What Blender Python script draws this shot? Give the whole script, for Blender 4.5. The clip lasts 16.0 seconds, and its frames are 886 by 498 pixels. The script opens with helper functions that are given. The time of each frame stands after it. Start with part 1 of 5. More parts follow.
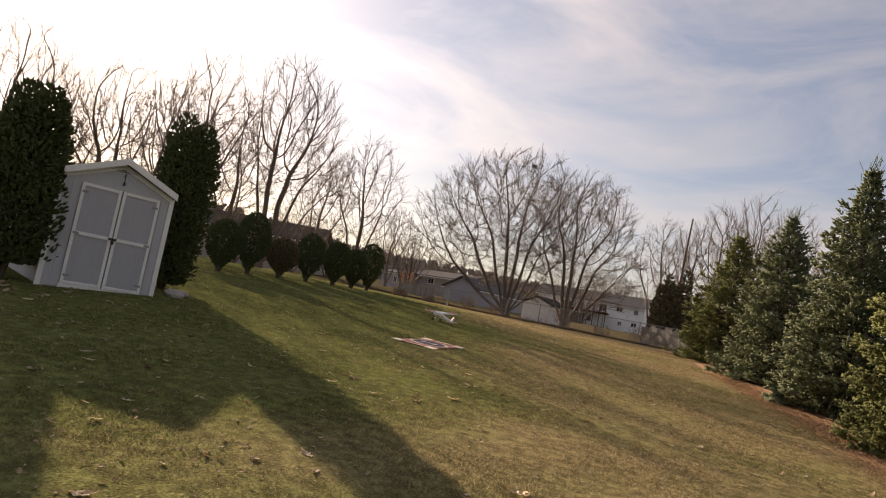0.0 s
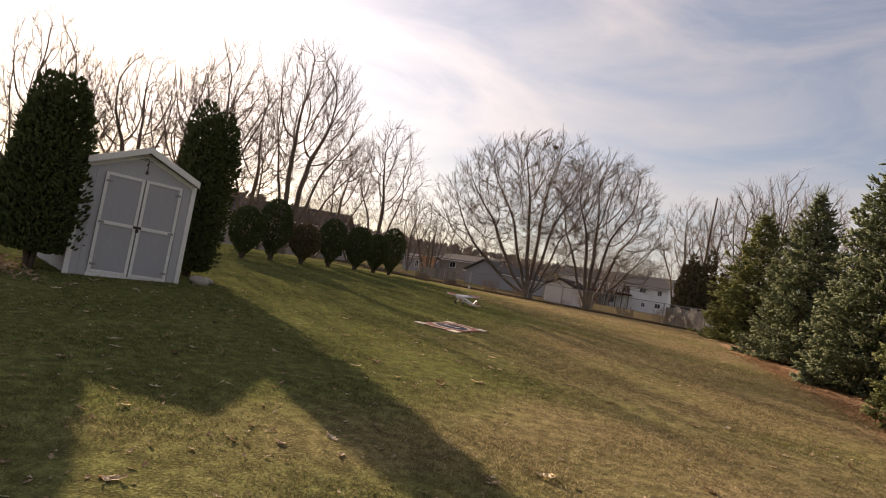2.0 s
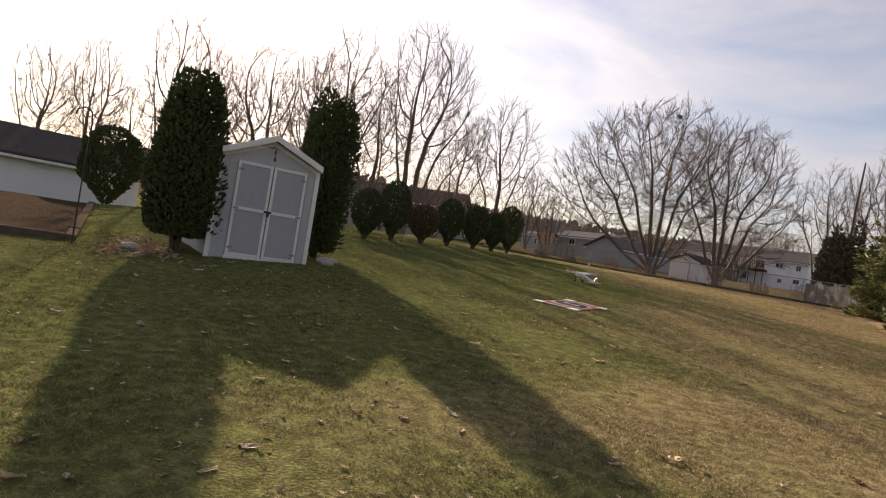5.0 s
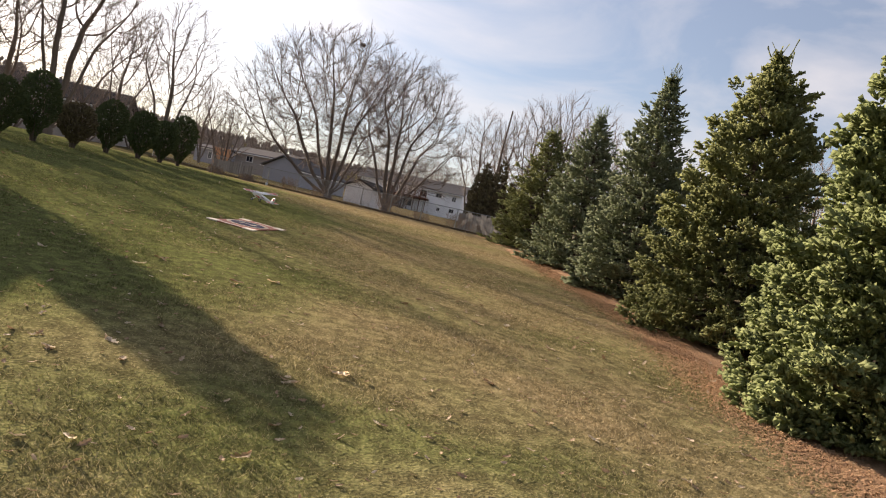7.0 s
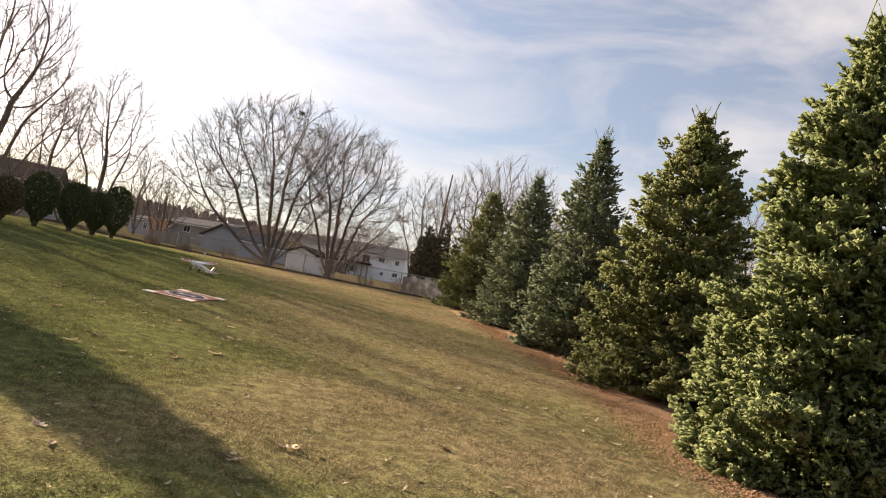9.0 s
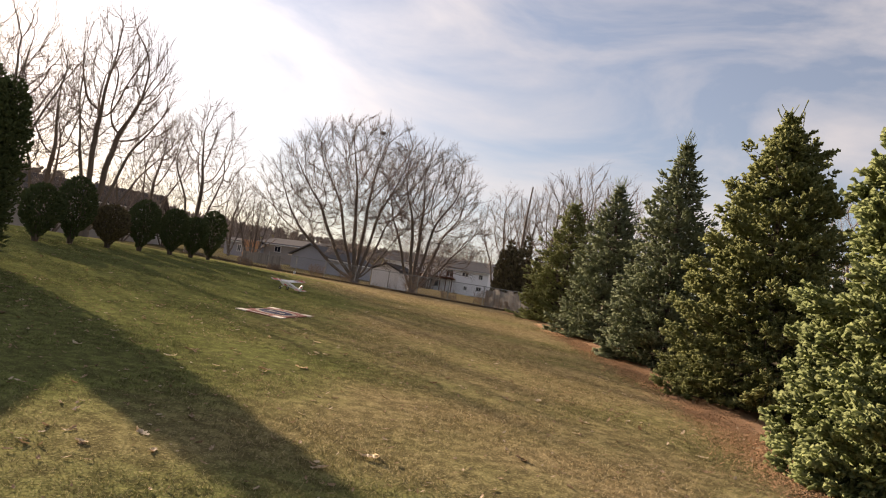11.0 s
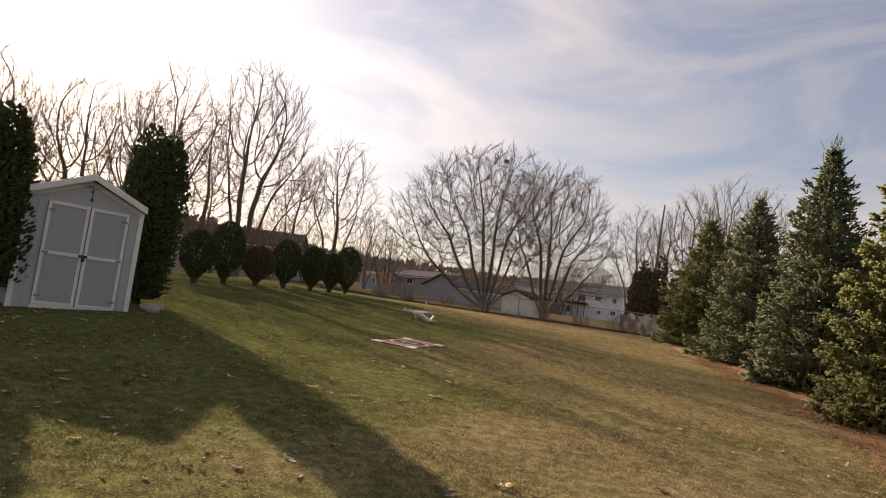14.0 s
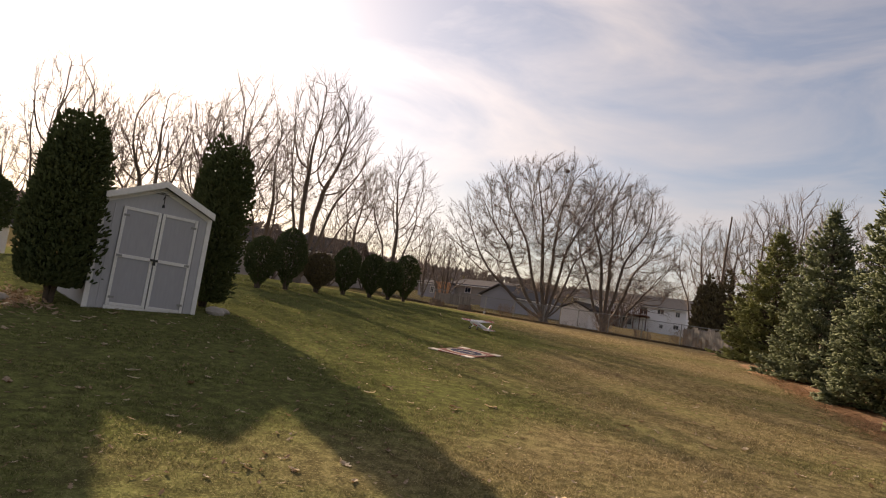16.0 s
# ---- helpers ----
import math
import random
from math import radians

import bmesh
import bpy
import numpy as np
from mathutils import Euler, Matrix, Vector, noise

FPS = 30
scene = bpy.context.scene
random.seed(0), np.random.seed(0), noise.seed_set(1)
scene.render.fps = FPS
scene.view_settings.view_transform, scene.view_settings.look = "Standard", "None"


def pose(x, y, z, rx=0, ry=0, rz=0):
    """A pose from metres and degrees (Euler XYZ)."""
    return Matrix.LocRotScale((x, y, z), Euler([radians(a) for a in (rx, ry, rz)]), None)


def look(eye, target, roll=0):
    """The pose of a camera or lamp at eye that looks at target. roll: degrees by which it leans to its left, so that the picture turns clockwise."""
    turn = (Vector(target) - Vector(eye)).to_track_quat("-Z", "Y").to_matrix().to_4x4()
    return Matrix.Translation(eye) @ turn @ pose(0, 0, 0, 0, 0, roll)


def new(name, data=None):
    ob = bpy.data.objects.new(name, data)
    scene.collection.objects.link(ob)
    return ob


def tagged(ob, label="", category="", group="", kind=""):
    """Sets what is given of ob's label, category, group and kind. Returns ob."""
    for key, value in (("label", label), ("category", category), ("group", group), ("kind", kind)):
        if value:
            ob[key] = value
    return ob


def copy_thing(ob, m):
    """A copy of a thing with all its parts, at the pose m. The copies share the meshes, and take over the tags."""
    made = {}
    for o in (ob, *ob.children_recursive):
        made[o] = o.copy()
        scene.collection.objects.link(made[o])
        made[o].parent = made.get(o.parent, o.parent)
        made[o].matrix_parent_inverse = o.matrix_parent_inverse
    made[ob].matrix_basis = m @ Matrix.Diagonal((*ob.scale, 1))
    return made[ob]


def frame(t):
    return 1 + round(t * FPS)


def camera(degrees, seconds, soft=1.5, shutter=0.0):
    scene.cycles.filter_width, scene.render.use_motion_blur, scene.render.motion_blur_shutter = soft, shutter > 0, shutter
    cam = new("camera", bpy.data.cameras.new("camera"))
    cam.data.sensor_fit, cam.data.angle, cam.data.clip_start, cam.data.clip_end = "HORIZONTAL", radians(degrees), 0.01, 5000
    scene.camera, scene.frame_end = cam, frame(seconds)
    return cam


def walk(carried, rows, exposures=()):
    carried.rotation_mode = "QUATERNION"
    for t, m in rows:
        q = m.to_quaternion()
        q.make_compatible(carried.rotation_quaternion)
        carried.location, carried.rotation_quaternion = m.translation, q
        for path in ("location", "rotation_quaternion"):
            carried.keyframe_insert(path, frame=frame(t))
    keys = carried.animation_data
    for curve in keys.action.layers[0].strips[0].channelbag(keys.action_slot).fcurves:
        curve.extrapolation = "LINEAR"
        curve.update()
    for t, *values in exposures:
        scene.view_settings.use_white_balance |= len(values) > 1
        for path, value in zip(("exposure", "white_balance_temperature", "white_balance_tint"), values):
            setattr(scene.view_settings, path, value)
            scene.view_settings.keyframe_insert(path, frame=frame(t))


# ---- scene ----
cam = camera(66.0, 16.0, soft=1.1)
PATH = [
    (0, (-0.009, -0.033, 1.654), (-0.077, 1.956, 1.849), 10.67),
    (0.5, (-0.014, -0.023, 1.653), (-0.065, 1.968, 1.832), 10.07),
    (1, (-0.017, -0.013, 1.653), (-0.080, 1.980, 1.813), 9.68),
    (1.5, (-0.017, -0.001, 1.651), (-0.108, 1.991, 1.798), 9.73),
    (2, (-0.014, 0.010, 1.650), (-0.135, 2.002, 1.787), 9.91),
    (2.5, (-0.009, 0.021, 1.647), (-0.154, 2.012, 1.779), 9.89),
    (3, (-0.003, 0.030, 1.644), (-0.222, 2.014, 1.770), 10.10),
    (3.5, (0.005, 0.035, 1.641), (-0.324, 2.005, 1.743), 10.11),
    (3.7, (0.005, 0.035, 1.642), (-0.366, 1.997, 1.734), 10.00),
    (4.75, (0.003, 0.031, 1.650), (-0.446, 1.978, 1.682), 9.20),
    (5.8, (-0.001, 0.026, 1.660), (-0.406, 1.983, 1.627), 8.20),
    (6, (-0.002, 0.025, 1.661), (-0.328, 1.998, 1.610), 8.28),
    (6.5, (-0.020, 0.048, 1.663), (0.065, 2.044, 1.565), 10.85),
    (7, (-0.038, 0.082, 1.661), (0.463, 2.018, 1.624), 12.18),
    (7.5, (-0.053, 0.117, 1.654), (0.635, 1.995, 1.674), 11.62),
    (8, (-0.062, 0.140, 1.648), (0.675, 1.997, 1.718), 10.90),
    (8.5, (-0.066, 0.146, 1.642), (0.651, 2.008, 1.772), 10.48),
    (9, (-0.065, 0.140, 1.639), (0.555, 2.033, 1.816), 10.08),
    (11.5, (0.014, -0.032, 1.645), (0.343, 1.933, 1.821), 8.71),
    (12, (0.018, -0.045, 1.648), (0.280, 1.929, 1.829), 8.48),
    (12.5, (0.023, -0.060, 1.652), (0.217, 1.923, 1.830), 8.73),
    (13, (0.029, -0.074, 1.656), (0.142, 1.915, 1.838), 8.68),
    (13.5, (0.035, -0.085, 1.659), (0.070, 1.905, 1.861), 8.25),
    (14, (0.040, -0.091, 1.660), (0.038, 1.899, 1.861), 7.42),
    (14.5, (0.045, -0.092, 1.660), (-0.012, 1.897, 1.857), 7.56),
    (15, (0.048, -0.090, 1.658), (-0.054, 1.898, 1.857), 7.59),
    (15.5, (0.049, -0.086, 1.656), (-0.065, 1.901, 1.855), 7.64),
    (16, (0.049, -0.082, 1.655), (-0.127, 1.900, 1.859), 8.75),
]
walk(cam, [(t, look(eye, target, roll)) for t, eye, target, roll in PATH],
     exposures=[(0, 1.27, 7480, 22), (3.5, 1.22, 7480, 22), (6, 1.45, 6800, 20), (7, 1.62, 6800, 18), (8.5, 1.79, 7120, 18),
                (9.2, 1.69, 7120, 18), (11.5, 1.45, 7330, 21), (12.5, 1.39, 7480, 22), (14, 1.27, 7480, 22), (16, 1.22, 7480, 22)])

# ---- light ----
SUN_YAW, SUN_EL = radians(33.5), radians(20.5)
SUN_DIR = Vector((-math.sin(SUN_YAW) * math.cos(SUN_EL), math.cos(SUN_YAW) * math.cos(SUN_EL), math.sin(SUN_EL)))
sun = new("sun", bpy.data.lights.new("sun", "SUN"))
sun.data.energy, sun.data.angle, sun.data.color = 5.0, radians(0.6), (1.0, 0.87, 0.69)
sun.matrix_world = look(SUN_DIR * 50, (0, 0, 0))

world = bpy.data.worlds.new("world")
scene.world = world
world.use_nodes = True


def make_sky():
    nt = world.node_tree
    nt.nodes.clear()
    add, link = nt.nodes.new, nt.links.new
    out, bg = add("ShaderNodeOutputWorld"), add("ShaderNodeBackground")
    sky = add("ShaderNodeTexSky")
    sky.sky_type, sky.sun_disc = "NISHITA", False
    sky.sun_elevation, sky.sun_rotation = SUN_EL, -SUN_YAW
    sky.air_density, sky.dust_density, sky.ozone_density = 1.15, 1.0, 3.0
    coord = add("ShaderNodeTexCoord")
    # thin streaky cirrus
    stretch = add("ShaderNodeMapping")
    stretch.inputs["Scale"].default_value = (1.6, 2.2, 5.0)
    stretch.inputs["Rotation"].default_value = (0.2, 0.35, 0.5)
    cloud = add("ShaderNodeTexNoise")
    cloud.inputs["Scale"].default_value, cloud.inputs["Detail"].default_value = 1.7, 7.0
    cloud.inputs["Roughness"].default_value, cloud.inputs["Distortion"].default_value = 0.55, 0.5
    veil = add("ShaderNodeMapRange")
    veil.inputs["From Min"].default_value, veil.inputs["From Max"].default_value = 0.42, 0.75
    veil.inputs["To Min"].default_value, veil.inputs["To Max"].default_value = 0.16, 0.82
    # bright haze round the sun
    dot = add("ShaderNodeVectorMath")
    dot.operation = "DOT_PRODUCT"
    dot.inputs[1].default_value = SUN_DIR
    clampd = add("ShaderNodeMath")
    clampd.operation = "MAXIMUM"
    clampd.inputs[1].default_value = 0.0
    near = add("ShaderNodeMath")
    near.operation = "POWER"
    near.inputs[1].default_value = 9.0
    haze = add("ShaderNodeMath")
    haze.operation = "MULTIPLY_ADD"
    haze.inputs[1].default_value, haze.inputs[2].default_value = 13.0, 6.5
    white = add("ShaderNodeVectorMath")
    white.operation = "SCALE"
    white.inputs[0].default_value = (1.0, 0.983, 0.967)
    mix = add("ShaderNodeMix")
    mix.data_type = "RGBA"
    link(coord.outputs["Generated"], stretch.inputs["Vector"])
    link(stretch.outputs["Vector"], cloud.inputs["Vector"])
    link(cloud.outputs["Fac"], veil.inputs["Value"])
    link(coord.outputs["Generated"], dot.inputs[0])
    link(dot.outputs["Value"], clampd.inputs[0])
    link(clampd.outputs[0], near.inputs[0])
    link(near.outputs[0], haze.inputs[0])
    link(haze.outputs[0], white.inputs["Scale"])
    link(veil.outputs["Result"], mix.inputs["Factor"])
    link(sky.outputs["Color"], mix.inputs[6])
    link(white.outputs["Vector"], mix.inputs[7])
    link(mix.outputs[2], bg.inputs["Color"])
    bg.inputs["Strength"].default_value = 0.047
    link(bg.outputs[0], out.inputs["Surface"])


make_sky()

# ---- materials ----


def material(name, colour, rough=0.8, metal=0.0, second=None, scale=8.0, fine=60.0, bump=0.15, bump_dist=0.01,
             by_island=0.0, by_object=0.0, stretch=(1, 1, 1), translucent=0.0, spec=0.3):
    """A surface of two tones mixed by coarse and fine noise, with fine relief."""
    m = bpy.data.materials.new(name)
    m.use_nodes = True
    nt = m.node_tree
    add, link = nt.nodes.new, nt.links.new
    bsdf = nt.nodes["Principled BSDF"]
    bsdf.inputs["Roughness"].default_value, bsdf.inputs["Metallic"].default_value = rough, metal
    bsdf.inputs["Specular IOR Level"].default_value = spec
    second = second or tuple(c * 0.7 for c in colour)
    coord, mapping = add("ShaderNodeTexCoord"), add("ShaderNodeMapping")
    mapping.inputs["Scale"].default_value = stretch
    link(coord.outputs["Object"], mapping.inputs["Vector"])
    coarse, grain = add("ShaderNodeTexNoise"), add("ShaderNodeTexNoise")
    for node, s in ((coarse, scale), (grain, fine)):
        node.inputs["Scale"].default_value, node.inputs["Detail"].default_value = s, 4.0
        link(mapping.outputs["Vector"], node.inputs["Vector"])
    total = add("ShaderNodeMath")
    total.operation = "MULTIPLY_ADD"
    total.inputs[1].default_value = 0.6
    link(grain.outputs["Fac"], total.inputs[0])
    half = add("ShaderNodeMath")
    half.operation = "MULTIPLY"
    half.inputs[1].default_value = 0.6
    link(coarse.outputs["Fac"], half.inputs[0])
    link(half.outputs[0], total.inputs[2])
    value = total.outputs[0]
    for amount, kind in ((by_island, "ShaderNodeNewGeometry"), (by_object, "ShaderNodeObjectInfo")):
        if amount:
            src = add(kind)
            more = add("ShaderNodeMath")
            more.operation = "MULTIPLY_ADD"
            more.inputs[1].default_value = amount
            link(src.outputs["Random Per Island" if kind == "ShaderNodeNewGeometry" else "Random"], more.inputs[0])
            shift = add("ShaderNodeMath")
            shift.operation = "SUBTRACT"
            shift.inputs[1].default_value = amount / 2
            link(value, shift.inputs[0])
            link(shift.outputs[0], more.inputs[2])
            value = more.outputs[0]
    ramp = add("ShaderNodeMapRange")
    ramp.inputs["From Min"].default_value, ramp.inputs["From Max"].default_value = 0.38, 0.82
    link(value, ramp.inputs["Value"])
    mix = add("ShaderNodeMix")
    mix.data_type = "RGBA"
    mix.inputs[6].default_value, mix.inputs[7].default_value = (*colour, 1), (*second, 1)
    link(ramp.outputs["Result"], mix.inputs["Factor"])
    link(mix.outputs[2], bsdf.inputs["Base Color"])
    if bump:
        relief = add("ShaderNodeBump")
        relief.inputs["Strength"].default_value, relief.inputs["Distance"].default_value = bump, bump_dist
        link(grain.outputs["Fac"], relief.inputs["Height"])
        link(relief.outputs["Normal"], bsdf.inputs["Normal"])
    if translucent:
        thin, both = add("ShaderNodeBsdfTranslucent"), add("ShaderNodeMixShader")
        both.inputs[0].default_value = translucent
        link(mix.outputs[2], thin.inputs["Color"])
        link(bsdf.outputs[0], both.inputs[1])
        link(thin.outputs[0], both.inputs[2])
        link(both.outputs[0], nt.nodes["Material Output"].inputs["Surface"])
    return m


def lawn_material(name, blades=False):
    """Dormant lawn: green, straw and bare tones in patches of several sizes."""
    m = bpy.data.materials.new(name)
    m.use_nodes = True
    nt = m.node_tree
    add, link = nt.nodes.new, nt.links.new
    bsdf = nt.nodes["Principled BSDF"]
    bsdf.inputs["Roughness"].default_value = 1.0
    bsdf.inputs["Specular IOR Level"].default_value = 0.0
    coord = add("ShaderNodeTexCoord")

    def noise_at(scale, detail=4.0, stretch=None):
        n = add("ShaderNodeTexNoise")
        n.inputs["Scale"].default_value, n.inputs["Detail"].default_value = scale, detail
        src = coord.outputs["Object"]
        if stretch:
            mp = add("ShaderNodeMapping")
            mp.inputs["Scale"].default_value = stretch
            mp.inputs["Rotation"].default_value = (0, 0, 0.25)
            link(src, mp.inputs["Vector"])
            src = mp.outputs["Vector"]
        link(src, n.inputs["Vector"])
        return n.outputs["Fac"]

    def math_node(op, a, b, c=None):
        n = add("ShaderNodeMath")
        n.operation = op
        for i, v in enumerate((a, b, c)):
            if v is None:
                continue
            if isinstance(v, (int, float)):
                n.inputs[i].default_value = v
            else:
                link(v, n.inputs[i])
        return n.outputs[0]

    def mix_rgb(f, a, b):
        n = add("ShaderNodeMix")
        n.data_type = "RGBA"
        link(f, n.inputs["Factor"])
        for i, v in ((6, a), (7, b)):
            if isinstance(v, tuple):
                n.inputs[i].default_value = (*v, 1)
            else:
                link(v, n.inputs[i])
        return n.outputs[2]

    def ramped(v, lo, hi):
        n = add("ShaderNodeMapRange")
        n.interpolation_type = "SMOOTHSTEP"
        n.inputs["From Min"].default_value, n.inputs["From Max"].default_value = lo, hi
        link(v, n.inputs["Value"])
        return n.outputs["Result"]

    split = add("ShaderNodeSeparateXYZ")
    link(coord.outputs["Object"], split.inputs[0])
    x, y = split.outputs[0], split.outputs[1]
    # the lawn dries out towards the row of spruces and along the far bank
    toward = math_node("ADD", math_node("MULTIPLY_ADD", x, 0.11, 0.15), math_node("MINIMUM", math_node("MAXIMUM", math_node("MULTIPLY_ADD", y, -0.035, 0.38), 0.0), 0.2))
    bank = math_node("MULTIPLY_ADD", math_node("ABSOLUTE", math_node("SUBTRACT", math_node("MULTIPLY_ADD", x, 0.55, y), 37.0), 0), -0.13, 0.85)
    # a greener patch on the near side of the spruces
    lush = math_node("MAXIMUM", math_node("SUBTRACT", math_node("MULTIPLY_ADD", math_node("ABSOLUTE", math_node("SUBTRACT", x, 2.4), 0), -0.12, 0.46),
                                          math_node("MULTIPLY", math_node("ABSOLUTE", math_node("SUBTRACT", y, 4.2), 0), 0.11)), 0.0)
    dry = math_node("ADD", math_node("MINIMUM", math_node("MAXIMUM", math_node("SUBTRACT", toward, lush), -0.2), 0.36), math_node("MAXIMUM", bank, 0.0))
    patch = math_node("ADD", math_node("MULTIPLY", noise_at(0.16, 3.0, (1.0, 1.5, 1.0)), 0.95), math_node("MULTIPLY", noise_at(0.9, 4.0, (1.0, 1.4, 1.0)), 0.3))
    dry = ramped(math_node("ADD", dry, patch), 0.62, 1.2)
    clump = noise_at(7.0, 5.0)
    speck = noise_at(42.0, 4.0)
    green = mix_rgb(ramped(clump, 0.35, 0.7), GREEN_A, GREEN_B)
    straw = mix_rgb(ramped(clump, 0.35, 0.7), STRAW_A, STRAW_B)
    tone = mix_rgb(dry, green, straw)
    # rough unmown ground beyond the fence
    beyond = ramped(math_node("MULTIPLY_ADD", x, 0.42, y), 41.5, 46.0)
    tone = mix_rgb(math_node("MULTIPLY", beyond, math_node("MULTIPLY_ADD", clump, 0.5, 0.55)), tone, (0.075, 0.06, 0.036))
    pale = math_node("MULTIPLY_ADD", dry, 0.6, 0.3)
    if blades:
        island = add("ShaderNodeNewGeometry").outputs["Random Per Island"]
        tone = mix_rgb(math_node("MULTIPLY", ramped(island, 0.62, 0.8), pale), tone, STRAW_C)
        tone = mix_rgb(math_node("MULTIPLY", ramped(island, 0.3, 0.1), 0.4), tone, SOIL_SHADE)
    else:
        tone = mix_rgb(math_node("MULTIPLY", ramped(speck, 0.54, 0.74), math_node("MULTIPLY", pale, 0.6)), tone, STRAW_C)
        # dark specks in the hollows: bare soil plus painted shade between blades
        tone = mix_rgb(math_node("MULTIPLY", ramped(math_node("ADD", math_node("MULTIPLY", speck, 0.6), math_node("MULTIPLY", clump, 0.4)), 0.62, 0.36), 0.6), tone, SOIL_SHADE)
        relief = add("ShaderNodeBump")
        relief.inputs["Strength"].default_value, relief.inputs["Distance"].default_value = 0.7, 0.022
        link(math_node("ADD", speck, math_node("MULTIPLY", clump, 0.8)), relief.inputs["Height"])
        link(relief.outputs["Normal"], bsdf.inputs["Normal"])
    link(tone, bsdf.inputs["Base Color"])
    if blades:
        thin, both = add("ShaderNodeBsdfTranslucent"), add("ShaderNodeMixShader")
        both.inputs[0].default_value = 0.25
        link(tone, thin.inputs["Color"])
        link(bsdf.outputs[0], both.inputs[1])
        link(thin.outputs[0], both.inputs[2])
        link(both.outputs[0], nt.nodes["Material Output"].inputs["Surface"])
    return m


GREEN_A, GREEN_B = (0.09, 0.106, 0.035), (0.15, 0.168, 0.056)
STRAW_A, STRAW_B = (0.19, 0.146, 0.077), (0.285, 0.219, 0.12)
STRAW_C, SOIL_SHADE = (0.5, 0.41, 0.24), (0.066, 0.052, 0.03)
LAWN = lawn_material("dormant_lawn")
BLADES = lawn_material("grass_blades", True)
NEEDLES = material("needle_litter", (0.42, 0.255, 0.155), 0.98, second=(0.25, 0.16, 0.1), scale=2.5, fine=55.0, bump=0.9, bump_dist=0.03, spec=0.0)
NEEDLE_BITS = material("loose_needles", (0.44, 0.27, 0.16), 0.95, second=(0.26, 0.17, 0.1), bump=0, by_island=0.7, spec=0.0)
LITTER = material("leaf_litter", (0.095, 0.07, 0.045), 0.98, second=(0.04, 0.032, 0.022), scale=4.0, fine=40.0, bump=0.9, bump_dist=0.05, spec=0.0)
LEAF = material("dry_oak_leaf", (0.62, 0.53, 0.4), 0.8, second=(0.27, 0.18, 0.11), scale=6.0, fine=40.0, by_island=0.6, by_object=0.6, translucent=0.15)
BARK = material("grey_bark", (0.17, 0.138, 0.115), 0.95, second=(0.095, 0.076, 0.064), scale=3.0, fine=30.0, bump=0.8, bump_dist=0.03, stretch=(1, 1, 0.25))
TWIG = material("brown_twigs", (0.2, 0.155, 0.13), 0.95, second=(0.12, 0.093, 0.078), scale=1.2, fine=9.0, bump=0, by_island=0.3)
SHRUB = material("tan_shrub_twigs", (0.3, 0.21, 0.14), 0.95, second=(0.2, 0.14, 0.095), scale=1.2, fine=9.0, bump=0, by_island=0.3)
SPRUCE_BARK = material("spruce_bark", (0.11, 0.08, 0.06), 0.95, second=(0.05, 0.04, 0.03), scale=6.0, fine=40.0, bump=0.7, bump_dist=0.02)
SPRUCE_GREEN = material("spruce_needles_green", (0.185, 0.218, 0.096), 0.8, second=(0.292, 0.325, 0.15), scale=1.1, fine=90.0, bump=0, by_island=0.4, spec=0.1, translucent=0.55)
SPRUCE_BLUE = material("spruce_needles_blue", (0.188, 0.216, 0.132), 0.8, second=(0.294, 0.324, 0.205), scale=1.1, fine=90.0, bump=0, by_island=0.4, spec=0.1, translucent=0.55)
SPRUCE_DARK = material("spruce_needles_dark", (0.182, 0.198, 0.086), 0.8, second=(0.292, 0.306, 0.135), scale=1.1, fine=90.0, bump=0, by_island=0.4, spec=0.1, translucent=0.5)
CEDAR = material("arborvitae_foliage", (0.045, 0.062, 0.026), 0.9, second=(0.08, 0.092, 0.038), scale=1.5, fine=60.0, bump=0.6, by_island=0.25, spec=0.1)
CEDAR_BROWN = material("bronzed_foliage", (0.085, 0.066, 0.042), 0.9, second=(0.14, 0.115, 0.06), scale=1.5, fine=60.0, bump=0.6, by_island=0.5, spec=0.1)
SHED_GREY = material("grey_painted_siding", (0.44, 0.44, 0.46), 0.7, second=(0.37, 0.37, 0.39), scale=1.5, fine=25.0, bump=0.15, stretch=(1, 1, 0.2))
SHED_DOOR = material("grey_painted_door", (0.36, 0.36, 0.385), 0.65, second=(0.31, 0.31, 0.33), scale=1.2, fine=22.0, bump=0.15, stretch=(1, 1, 0.2))
WHITE_TRIM = material("white_painted_trim", (0.74, 0.73, 0.72), 0.6, second=(0.6, 0.59, 0.57), scale=3.0, fine=30.0, bump=0.1)
ROOF_GREY = material("grey_roofing", (0.14, 0.134, 0.134), 1.0, spec=0.0, second=(0.1, 0.096, 0.096), scale=2.0, fine=25.0, bump=0.5)
METAL_DARK = material("dark_metal", (0.06, 0.06, 0.06), 0.5, 0.6, second=(0.03, 0.03, 0.03))
GALV = material("galvanised_steel", (0.3, 0.3, 0.29), 0.6, 0.3, second=(0.22, 0.22, 0.21), scale=5.0, fine=50.0)
WOOD_GREY = material("weathered_board", (0.3, 0.27, 0.24), 0.9, second=(0.18, 0.16, 0.14), scale=3.0, fine=30.0, bump=0.4, stretch=(4, 4, 0.4), by_object=0.4)
TIMBER = material("old_timber", (0.13, 0.1, 0.075), 1.0, spec=0.0, second=(0.075, 0.06, 0.045), scale=3.0, fine=25.0, bump=0.5, stretch=(0.5, 3, 3))
DECK = material("red_brown_deck", (0.13, 0.062, 0.044), 1.0, spec=0.0, second=(0.08, 0.042, 0.03), scale=2.0, fine=20.0)
SIDING_WHITE = material("white_vinyl_siding", (0.8, 0.79, 0.8), 0.6, second=(0.7, 0.69, 0.71), scale=0.6, fine=8.0, bump=0.1)
